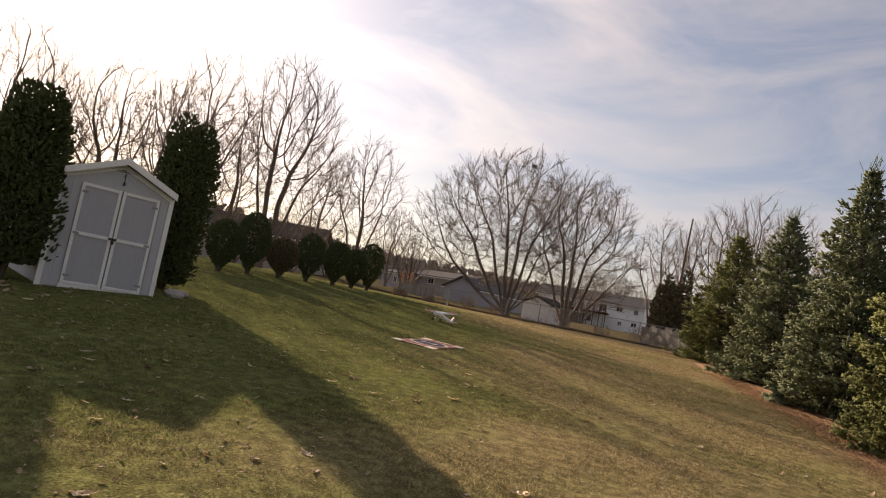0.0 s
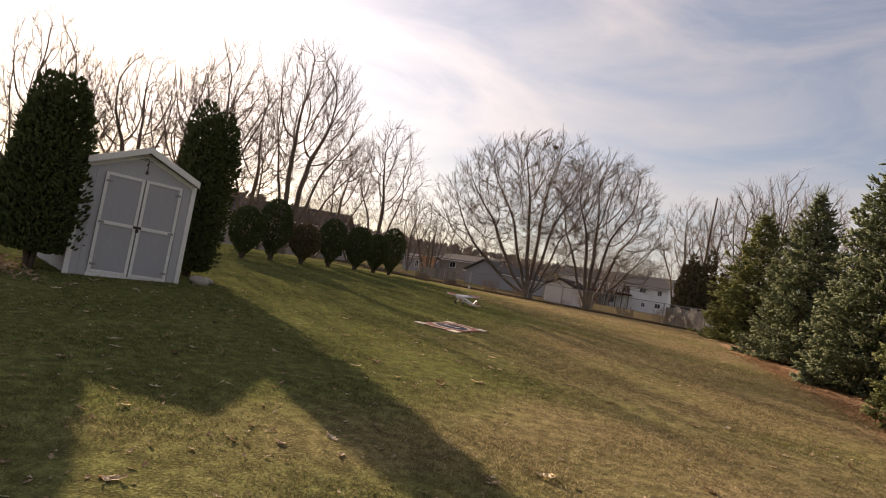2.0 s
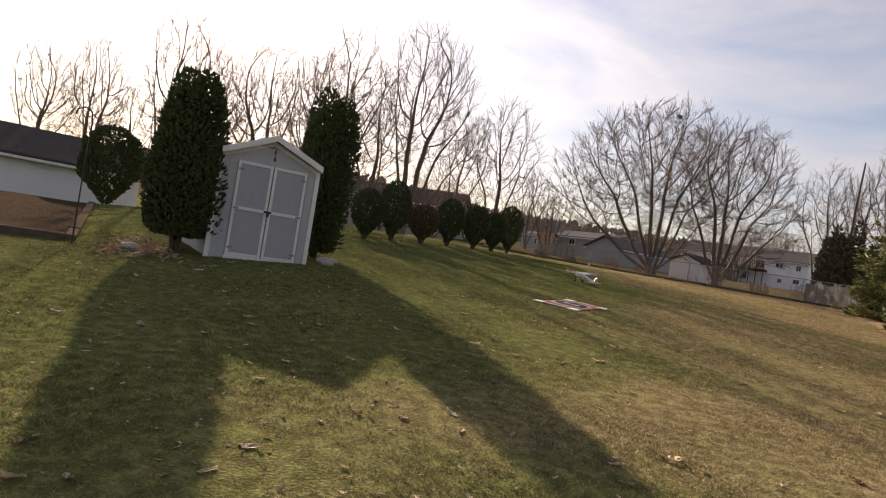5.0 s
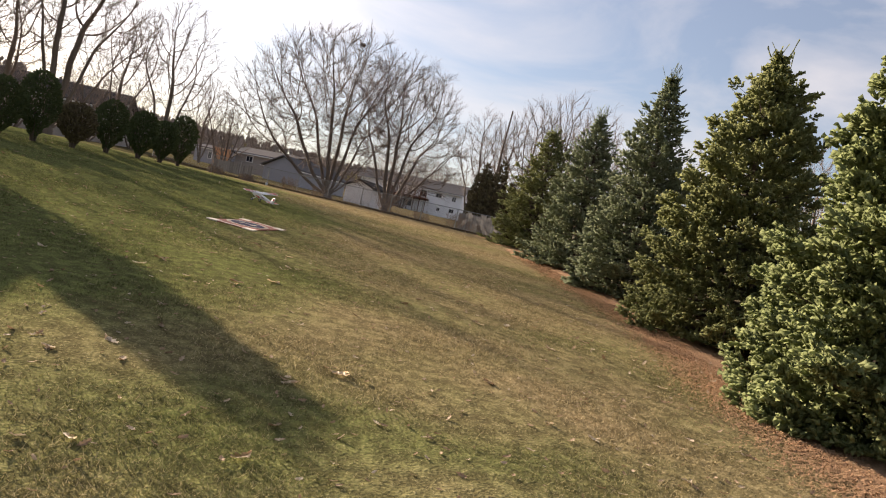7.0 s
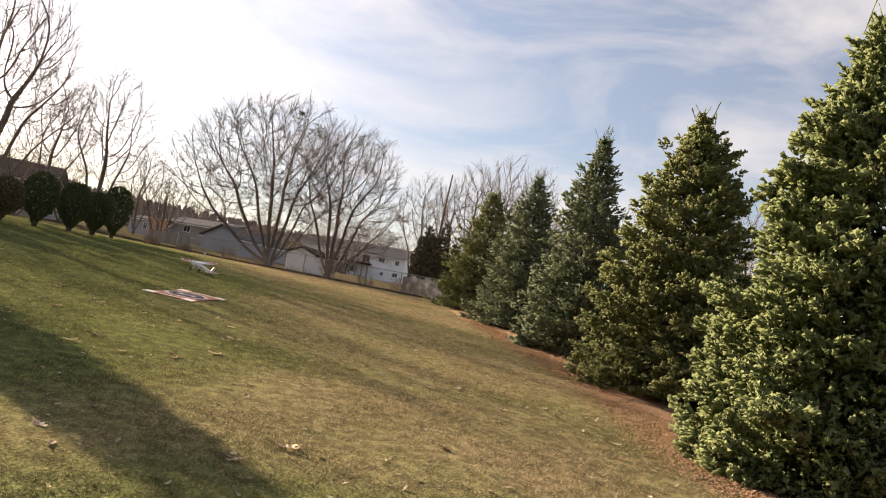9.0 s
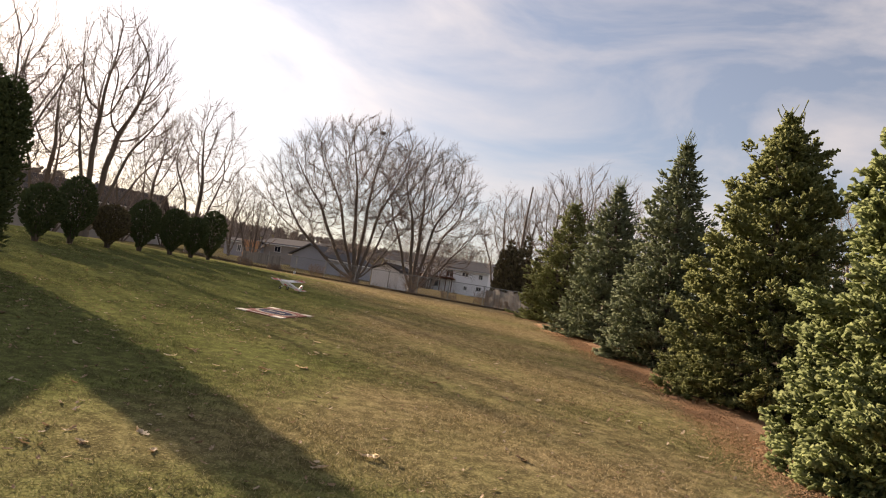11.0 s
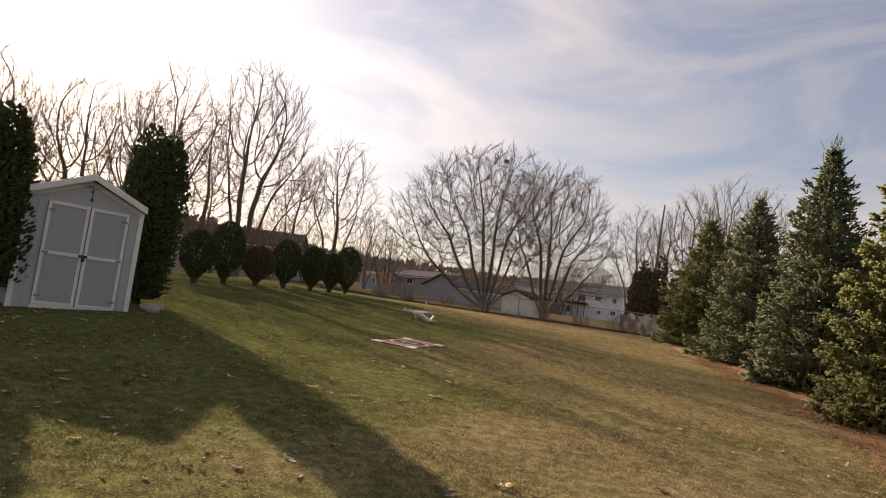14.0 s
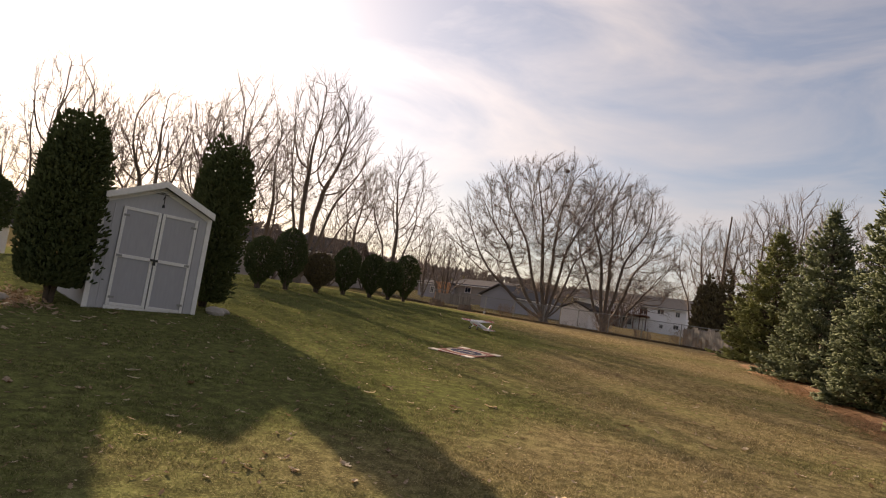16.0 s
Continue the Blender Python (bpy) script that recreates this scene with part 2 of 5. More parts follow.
SIDING_GREY = material("grey_siding", (0.36, 0.36, 0.39), 0.75, second=(0.28, 0.28, 0.31), scale=0.6, fine=8.0, bump=0.1)
SIDING_TAN = material("tan_siding", (0.34, 0.31, 0.28), 0.75, second=(0.27, 0.245, 0.22), scale=0.6, fine=8.0, bump=0.1)
ORANGE = material("sunlit_cedar_boards", (0.55, 0.3, 0.16), 0.8, second=(0.42, 0.22, 0.12), scale=2.0, fine=15.0)
GLASS = material("dark_window_glass", (0.03, 0.035, 0.045), 0.08, second=(0.02, 0.02, 0.03), bump=0, spec=0.6)
FOAM = material("white_foam", (0.78, 0.77, 0.76), 0.45, second=(0.7, 0.69, 0.68), scale=5.0, fine=60.0, bump=0.05, spec=0.5)
RED = material("red_film", (0.62, 0.05, 0.025), 0.35, second=(0.52, 0.035, 0.02), bump=0.03, spec=0.5)
MAROON = material("dark_red_film", (0.2, 0.02, 0.025), 0.4, second=(0.15, 0.015, 0.02), bump=0.03, spec=0.5)
BLACK = material("black_plastic", (0.02, 0.02, 0.022), 0.4, second=(0.03, 0.03, 0.032), bump=0.05, spec=0.5)
RUBBER = material("black_foam_tyre", (0.025, 0.025, 0.025), 0.85, second=(0.04, 0.04, 0.04))
MAT_RED = material("faded_red_mat", (0.27, 0.085, 0.065), 0.85, second=(0.2, 0.07, 0.055), scale=4.0, fine=60.0, bump=0.2)
MAT_BLUE = material("navy_mat", (0.045, 0.05, 0.11), 0.85, second=(0.06, 0.06, 0.13), scale=4.0, fine=60.0, bump=0.2)
MAT_CREAM = material("cream_mat", (0.62, 0.55, 0.46), 0.85, second=(0.52, 0.46, 0.38), scale=4.0, fine=60.0, bump=0.2)
STONE = material("pale_stone", (0.4, 0.37, 0.33), 0.9, second=(0.25, 0.23, 0.2), scale=4.0, fine=30.0, bump=0.6)
SOIL_BED = material("garden_soil", (0.085, 0.062, 0.046), 1.0, second=(0.045, 0.035, 0.026), scale=4.0, fine=35.0, bump=0.9, bump_dist=0.05, spec=0.0)
# brown of bare woods, paled to imitate distance haze
HAZED_WOODS = material("haze_paled_woods", (0.24, 0.2, 0.175), 1.0, second=(0.17, 0.14, 0.12), scale=0.06, fine=0.6, bump=0, by_island=0.4)
ROOF_DARK = material("dark_shingles", (0.075, 0.072, 0.072), 1.0, spec=0.0, second=(0.055, 0.052, 0.052), scale=2.0, fine=25.0, bump=0.5)

# ---- ground ----
rng = np.random.default_rng(11)


def smooth(a, b, v):
    t = np.clip((v - a) / (b - a), 0, 1)
    return t * t * (3 - 2 * t)


PROFILE_Y = (-400, -30, -8, 0, 24, 28, 34, 44, 48, 52, 90, 140, 220, 300, 500)
PROFILE_Z = (-6, -1.6, -0.58, 0, 1.75, 2.0, 2.22, 2.42, 2.55, 2.66, 4.2, 6.0, 10.5, 23.0, 25.0)


def gz(x, y):
    """Height of the ground: a lawn that rises ahead and to the left and flattens behind the fence."""
    x, y = np.asarray(x, float), np.asarray(y, float)
    base = np.interp(y, PROFILE_Y, PROFILE_Z) * 0.5 + 0.25 * (np.interp(y - 1.5, PROFILE_Y, PROFILE_Z) + np.interp(y + 1.5, PROFILE_Y, PROFILE_Z))
    side = -0.0132 * np.clip(x, -12, 30)
    dip = -0.85 * smooth(-14, -23, x) * smooth(14, 24, y) * (1 - smooth(60, 100, y))
    hill = 9.0 * smooth(30, 130, -x) * smooth(90, 200, y)
    return base + side + dip + hill


def spot(yaw, far, lift=0.0):
    """The place on the ground at that bearing (degrees to the left of +y) and distance."""
    a = radians(yaw)
    x, y = -far * math.sin(a), far * math.cos(a)
    return Vector((x, y, float(gz(x, y)) + lift))


def obj(name, verts, faces, mat, parent=None, flat=True, label=""):
    me = bpy.data.meshes.new(name)
    me.from_pydata([tuple(v) for v in verts] if not isinstance(verts, np.ndarray) else verts.tolist(), [], faces.tolist() if isinstance(faces, np.ndarray) else faces)
    me.materials.append(mat)
    if not flat:
        me.polygons.foreach_set("use_smooth", np.ones(len(me.polygons), bool))
    me.update()
    ob = new(name, me)
    if parent:
        ob.parent = parent
    if label:
        tagged(ob, label)
    return ob


def part(name, bm, mat, parent=None, label="", flat=True):
    """Links a bmesh as one mesh object under a thing or a part."""
    me = bpy.data.meshes.new(name)
    bm.normal_update()
    bm.to_mesh(me)
    bm.free()
    me.materials.append(mat)
    if not flat:
        me.polygons.foreach_set("use_smooth", np.ones(len(me.polygons), bool))
    ob = new(name, me)
    if parent:
        ob.parent = parent
    if label:
        tagged(ob, label)
    return ob


def on_slope(where, turn, lift=0.0):
    """A pose that lies on the ground's slope, turned about its normal."""
    x, y = where[0], where[1]
    n = Vector((float(gz(x - 0.5, y) - gz(x + 0.5, y)), float(gz(x, y - 0.5) - gz(x, y + 0.5)), 1.0)).normalized()
    q = Vector((0, 0, 1)).rotation_difference(n)
    return Matrix.Translation((x, y, float(gz(x, y)))) @ q.to_matrix().to_4x4() @ pose(0, 0, lift, 0, 0, turn)


def thing(name, where, turn, label, category, group="", kind=""):
    ob = new(name)
    ob.matrix_world = pose(*where, 0, 0, turn)
    return tagged(ob, label, category, group, kind)


def box(bm, lo, hi, bevel=0.0):
    c = [(a + b) / 2 for a, b in zip(lo, hi)]
    s = [b - a for a, b in zip(lo, hi)]
    made = bmesh.ops.create_cube(bm, size=1.0, matrix=Matrix.LocRotScale(c, None, s))
    if bevel:
        edges = {e for v in made["verts"] for e in v.link_edges}
        bmesh.ops.bevel(bm, geom=list(edges), offset=bevel, segments=1, affect="EDGES")


def boxes(*spans, bevel=0.0):
    bm = bmesh.new()
    for lo, hi in spans:
        box(bm, lo, hi, bevel)
    return bm


def prism(bm, outline, depth_axis, a, b):
    """A solid from an outline in two axes, between a and b on the third."""
    def at(p, d):
        q = list(p)
        q.insert(depth_axis, d)
        return q
    lo = [bm.verts.new(at(p, a)) for p in outline]
    hi = [bm.verts.new(at(p, b)) for p in outline]
    n = len(outline)
    bm.faces.new(lo)
    bm.faces.new(hi[::-1])
    for i in range(n):
        bm.faces.new((lo[i], hi[i], hi[(i + 1) % n], lo[(i + 1) % n]))
    bmesh.ops.recalc_face_normals(bm, faces=bm.faces[:])


def rod(bm, a, b, r1, r2=None, sides=8):
    a, b = Vector(a), Vector(b)
    r2 = r1 if r2 is None else r2
    turn = (b - a).to_track_quat("Z", "Y").to_matrix()
    rings = []
    for p, r in ((a, r1), (b, r2)):
        rings.append([bm.verts.new(p + turn @ Vector((r * math.cos(k * math.tau / sides), r * math.sin(k * math.tau / sides), 0))) for k in range(sides)])
    for k in range(sides):
        bm.faces.new((rings[0][k], rings[0][(k + 1) % sides], rings[1][(k + 1) % sides], rings[1][k]))
    bm.faces.new(rings[0][::-1])
    bm.faces.new(rings[1])


def ground_sheet():
    def lines(lo, hi, fine_lo, fine_hi, step):
        inner = np.arange(fine_lo, fine_hi + 1e-6, step)
        out_hi = fine_hi + (hi - fine_hi) * (np.linspace(0, 1, 26)[1:] ** 2.6)
        out_lo = fine_lo + (lo - fine_lo) * (np.linspace(0, 1, 26)[1:] ** 2.6)
        return np.concatenate([out_lo[::-1], inner, out_hi])
    xs, ys = lines(-900, 900, -16, 16, 0.4), lines(-500, 1500, -4, 54, 0.4)
    gx, gy = np.meshgrid(xs, ys)
    z = gz(gx, gy) + 0.012 * np.sin(gx * 2.1 + np.sin(gy * 1.3)) * np.cos(gy * 1.7)
    verts = np.stack([gx.ravel(), gy.ravel(), z.ravel()], 1)
    w, h = len(xs), len(ys)
    i = (np.arange(h - 1)[:, None] * w + np.arange(w - 1)).ravel()
    faces = np.stack([i, i + 1, i + w + 1, i + w], 1)
    return tagged(obj("ground", verts, faces, LAWN, flat=False), "patchy dormant lawn, green and straw, sloping gently", "lawn", kind="structure")


ground_sheet()


def strip_on_ground(name, line, widths, mat, label, category, lift=0.02, seed=1):
    """An irregular low bed along a line on the ground, thickest in the middle."""
    r = np.random.default_rng(seed)
    pts = np.array(line, float)
    seg = np.r_[0, np.cumsum(np.hypot(*np.diff(pts, axis=0).T))]
    s = np.arange(0, seg[-1], 0.22)
    px, py = np.interp(s, seg, pts[:, 0]), np.interp(s, seg, pts[:, 1])
    tx, ty = np.gradient(px), np.gradient(py)
    n = np.hypot(tx, ty)
    nx, ny = -ty / n, tx / n
    wl = np.interp(s, np.linspace(0, seg[-1], len(widths)), [w[0] for w in widths])
    wr = np.interp(s, np.linspace(0, seg[-1], len(widths)), [w[1] for w in widths])
    wob = np.convolve(r.normal(0, 1, len(s) + 8), np.ones(9) / 9, "valid")[: len(s)]
    wl, wr = wl * (1 + 0.3 * wob) + r.normal(0, 0.09, len(s)), wr * (1 + 0.3 * wob)
    rows = []
    for f in np.linspace(-1, 1, 13):
        off = np.where(f < 0, f * wr, f * wl)
        x, y = px + nx * off, py + ny * off
        rows.append(np.stack([x, y, gz(x, y) + lift * (1 - f**4) - 0.018 * f**8 + r.normal(0, 0.006, len(s))], 1))
    verts = np.concatenate(rows)
    m = len(s)
    i = (np.arange(12)[:, None] * m + np.arange(m - 1)).ravel()
    faces = np.stack([i, i + m, i + m + 1, i + 1], 1)
    return tagged(obj(name, verts, faces, mat, flat=False), label, category, kind="structure")


SPRUCES = ((7.15, 6.3), (8.55, 11.35), (9.3, 16.3), (10.0, 21.5), (10.7, 27.2))
strip_on_ground("needle_bed", [(6.3, 1.0), (7.0, 6.0), (8.5, 11.3), (9.3, 16.3), (10.0, 21.5), (10.8, 27.5), (11.4, 34.0)],
                [(1.5, 3.0), (1.75, 3.0), (2.05, 3.0), (1.95, 3.0), (1.9, 3.0), (1.6, 2.5)], NEEDLES,
                "reddish-brown bed of fallen spruce needles under the spruces", "needle litter", 0.016, 3)
FENCE = [spot(y, d).xy for y, d in ((9.5, 52), (5.15, 48), (-1.6, 44), (-6.9, 40.5), (-12.0, 38), (-18.1, 36))]
strip_on_ground("fence_litter", [(p[0], p[1] + 0.2) for p in FENCE], [(0.45, 0.5)] * 6, LITTER,
                "dark leaf litter and dead weeds along the fence foot", "leaf litter", 0.1, 5)

# ---- plants ----


def tubes(branches):
    """Vertices and faces of tapered tubes; a branch is points, radii and a number of sides."""
    verts, faces, base = [], [], 0
    for pts, radii, sides in branches:
        pts = np.asarray(pts, float)
        d = np.gradient(pts, axis=0)
        d /= np.linalg.norm(d, axis=1, keepdims=True) + 1e-9
        up = np.array([0.31, 0.17, 0.93]) if abs(d[0, 2]) < 0.9 else np.array([0.93, 0.31, 0.17])
        a = np.cross(d, up)
        a /= np.linalg.norm(a, axis=1, keepdims=True) + 1e-9
        b = np.cross(d, a)
        ang = np.arange(sides) * math.tau / sides
        ring = a[:, None] * np.cos(ang)[None, :, None] + b[:, None] * np.sin(ang)[None, :, None]
        verts.append((pts[:, None] + ring * np.asarray(radii)[:, None, None]).reshape(-1, 3))
        n = len(pts)
        i = np.arange(n - 1)[:, None] * sides + np.arange(sides)
        j = np.arange(n - 1)[:, None] * sides + (np.arange(sides) + 1) % sides
        faces.append(np.stack([i, j, j + sides, i + sides], -1).reshape(-1, 4) + base)
        base += n * sides
    return np.concatenate(verts), np.concatenate(faces)


def grow(seed, height, stems, spread, lean, twigs=1.0, droop=0.0, trunk_r=0.22, crown=3.0, depth=4, lift0=0.05):
    """A leafless tree: stems, limbs, branches and twigs, each a tapered tube."""
    r = random.Random(seed)
    thick, thin = [], []

    def branch(start, way, length, radius, level):
        n = (9, 7, 5, 3, 2)[level]
        p, d = Vector(start), Vector(way).normalized()
        pts, radii = [p.copy()], [radius]
        wob = (0.055, 0.08, 0.085, 0.08, 0.06)[level]
        lift = (lift0, 0.07, 0.05, 0.05, 0.05)[level] - droop * (level > 1)
        for k in range(n):
            d = (d + Vector((r.gauss(0, wob), r.gauss(0, wob), r.gauss(0, wob * 0.7) + lift))).normalized()
            p = p + d * (length / n)
            out = (p.x / crown) ** 2 + (p.y / crown) ** 2 + ((p.z - 0.5 * height) / (0.52 * height)) ** 2
            if (level and p.z > 0.2 * height and out > r.uniform(0.8, 1.25)) or (not level and p.z > 0.5 * height and out > 1.06):
                break
            pts.append(p.copy())
            radii.append(max(radius * (1 - 0.86 * (k + 1) / n), 0.0055))
        if len(pts) < 2:
            return
        (thick if level == 0 else thin).append((pts, radii, (9, 6, 4, 3, 3)[level]))
        length = length * (len(pts) - 1) / n if level else length
        n = len(pts) - 1
        if level >= depth or (level > 1 and n < 2):
            return
        count = (9, 7, 6, 4.6)[level] * (twigs if level > 0 else 1.0)
        count = max(2, int(count + r.random()))
        lo = (0.2, 0.15, 0.12, 0.12)[level]
        for c in range(count):
            f = lo + (1 - lo) * (c + r.random() * 0.8) / count
            f = min(f, 0.985)
            i = min(int(f * n), n - 1)
            q = pts[i].lerp(pts[i + 1], f * n - i)
            axis = (pts[i + 1] - pts[i]).normalized()
            side = axis.cross(Vector((r.gauss(0, 1), r.gauss(0, 1), r.gauss(0, 1)))).normalized()
            ang = r.uniform(0.45, 0.95)
            w = axis * math.cos(ang) + side * math.sin(ang)
            size = (0.6, 0.6, 0.6, 0.62)[level] * length * (1 - 0.55 * f) * r.uniform(0.75, 1.2)
            branch(q, w, size, max(radii[i] * r.uniform(0.42, 0.62), 0.008), level + 1)

    for s in range(stems):
        a = math.tau * (s + r.uniform(-0.3, 0.3)) / max(stems, 1)
        out = spread * (0.1 + math.sqrt((s * 0.618) % 1.0)) * r.uniform(0.85, 1.15) if stems > 1 else 0.04
        w = Vector((math.cos(a) * out + lean[0], math.sin(a) * out + lean[1], 1.0))
        branch((math.cos(a) * 0.22 * (stems > 1), math.sin(a) * 0.22 * (stems > 1), -0.15), w,
               height * r.uniform(0.82, 1.0) * (1.0 if stems == 1 else 0.95), trunk_r * r.uniform(0.7, 1.1), 0)
    return thick, thin


def fill_crown(seed, stems, lobes, points=1500, step=0.34, reach=2.6, base_r=0.2, twigs=2.0, twig_long=1.0, rise=0.1):
    """A leafless tree whose limbs grow towards points spread through its crown.
    stems: end points of the first limbs; lobes: centre and radii of the crown's rounded masses."""
    q = np.random.default_rng(seed)
    goal = []
    for c, rad, share in lobes:
        v = q.normal(0, 1, (int(points * share), 3))
        v /= np.linalg.norm(v, axis=1, keepdims=True)
        lump = 1 + 0.1 * np.sin(3 * v[:, :1] + seed) * np.cos(4 * v[:, 2:3] + 2 * v[:, 1:2])
        goal.append(np.array(c) + v * np.array(rad) * q.random((len(v), 1)) ** 0.42 * lump)
    goal = np.concatenate(goal)
    nodes, up = [np.array((0, 0, -0.2)), np.array((0, 0, 0.25))], [-1, 0]
    for end in stems:
        end, k0 = np.array(end, float), 1
        n = max(3, int(np.linalg.norm(end) / step))
        for f in np.linspace(0, 1, n + 1)[1:]:
            out = f ** 0.85
            p = np.array((end[0] * out, end[1] * out, 0.25 + (end[2] - 0.25) * f ** 1.15)) + q.normal(0, 0.05, 3)
            nodes.append(p)
            up.append(k0)
            k0 = len(nodes) - 1
    pts = np.array(nodes)
    up = list(up)
    d2 = ((goal[:, None] - pts[None]) ** 2).sum(-1)
    near, best = d2.argmin(1), d2.min(1)
    shoots = np.zeros(len(pts), int)
    for turn in range(110):
        live = best < reach**2
        if not live.any():
            reach *= 1.3
            continue
        way = goal[live] - pts[near[live]]
        way /= np.linalg.norm(way, axis=1, keepdims=True) + 1e-9
        total = np.zeros_like(pts)
        np.add.at(total, near[live], way)
        src = np.unique(near[live])
        src = src[shoots[src] < 3]
        if not len(src):
            break
        shoots[src] += 1
        shoots = np.concatenate([shoots, np.zeros(len(src), int)])
        d = total[src] / (np.linalg.norm(total[src], axis=1, keepdims=True) + 1e-9) + q.normal(0, 0.07, (len(src), 3)) + (0, 0, rise)
        fresh = pts[src] + d / np.linalg.norm(d, axis=1, keepdims=True) * step
        first = len(pts)
        pts = np.concatenate([pts, fresh])
        up += src.tolist()
        d2 = ((goal[:, None] - fresh[None]) ** 2).sum(-1)
        j = d2.argmin(1)
        m = d2[np.arange(len(goal)), j]
        closer = m < best
        near[closer], best[closer] = first + j[closer], m[closer]
        keep = best > (step * 1.6) ** 2
        goal, near, best = goal[keep], near[keep], best[keep]
        if not len(goal):
            break
    n = len(pts)
    load = np.zeros(n)
    kids = [[] for _ in range(n)]
    for k in range(n - 1, 0, -1):
        load[k] = max(load[k], 1.0)
        load[up[k]] += load[k]
        kids[up[k]].append(k)
    rad = np.maximum(base_r * (load / load[1]) ** 0.52, 0.011)
    for _ in range(2):
        eased = pts.copy()
        for k in range(2, n):
            if kids[k]:
                eased[k] = 0.5 * pts[k] + 0.25 * (pts[up[k]] + pts[max(kids[k], key=lambda j: load[j])])
        pts = eased
    thick, thin = [], []
    todo = [(0, kids[0][0])]
    while todo:
        a, b = todo.pop()
        chain = [a, b]
        while kids[b]:
            order = sorted(kids[b], key=lambda k: -load[k])
            todo += [(b, k) for k in order[1:]]
            b = order[0]
            chain.append(b)
        r2 = [rad[chain[1]] * 0.95] + [rad[k] for k in chain[1:]]
        big = r2[0] > 0.07
        (thick if big else thin).append((pts[chain], r2, 7 if big else 4 if r2[0] > 0.025 else 3))
    for k in range(2, n):
        if rad[k] > 0.03:
            continue
        axis = pts[k] - pts[up[k]]
        axis /= np.linalg.norm(axis) + 1e-9
        for _ in range(int(twigs * (2.2 if not kids[k] else 1.0) + q.random())):
            w = axis * q.uniform(0.8, 1.4) + q.normal(0, 0.4, 3) + (0, 0, 0.25)
            w /= np.linalg.norm(w)
            long = twig_long * q.uniform(0.4, 1.3)
            thin.append(([pts[k], pts[k] + (w + np.array((0, 0, 0.08))) * long], [0.0095, 0.005], 3))
            for f in (0.35, 0.65):
                v = w + q.normal(0, 0.35, 3) + (0, 0, 0.15)
                p = pts[k] + w * long * f
                thin.append(([p, p + v / np.linalg.norm(v) * long * q.uniform(0.3, 0.6)], [0.0075, 0.0045], 3))
    return thick, thin


def crowned_tree(name, where, turn, label, **more):
    thick, thin = fill_crown(**more)
    t = thing(name, where, turn, label, "tree", "leafless trees")
    obj("trunk", *tubes(thick), BARK, t, flat=False)
    obj("crown", *tubes(thin), TWIG, t, flat=False)
    return t


def bare_tree(name, seed, height, stems, spread, lean, where, turn, label, **more):
    thick, thin = grow(seed, height, stems, spread, lean, **more)
    t = thing(name, where, turn, label, "tree", "leafless trees")
    obj("trunk", *tubes(thick), BARK, t, flat=False)
    obj("crown", *tubes(thin), TWIG, t, flat=False)
    return t


def spindles(base, way, length, radius, sides=4, jitter=0.25, seed=0):
    """Many bottle-brush shoots: short spindles from base along way."""
    r = np.random.default_rng(seed)
    n = len(base)
    way = way / (np.linalg.norm(way, axis=1, keepdims=True) + 1e-9)
    up = np.where(np.abs(way[:, 2:3]) < 0.9, [[0, 0, 1.0]], [[1.0, 0, 0]])
    a = np.cross(way, up)
    a /= np.linalg.norm(a, axis=1, keepdims=True)
    b = np.cross(way, a)
    levels = ((0.0, 0.25), (0.3, 1.0), (0.75, 0.75))
    ang = np.arange(sides) * math.tau / sides
    ring = a[:, None] * np.cos(ang)[None, :, None] + b[:, None] * np.sin(ang)[None, :, None]
    parts = []
    for f, w in levels:
        rad = radius[:, None, None] * w * (1 + r.normal(0, jitter, (n, sides, 1)))
        parts.append(base[:, None] + way[:, None] * (length * f)[:, None, None] + ring * rad)
    parts.append((base + way * length[:, None])[:, None])
    v = np.concatenate(parts, 1)
    per = 3 * sides + 1
    quads = []
    for k in range(2):
        for s in range(sides):
            quads.append((k * sides + s, k * sides + (s + 1) % sides, (k + 1) * sides + (s + 1) % sides, (k + 1) * sides + s))
    tris = [(2 * sides + s, 2 * sides + (s + 1) % sides, per - 1) for s in range(sides)]
    offs = np.arange(n)[:, None, None] * per
    q = (np.array(quads)[None] + offs).reshape(-1, 4)
    t = (np.array(tris)[None] + offs).reshape(-1, 3)
    return v.reshape(-1, 3), q.tolist() + t.tolist()


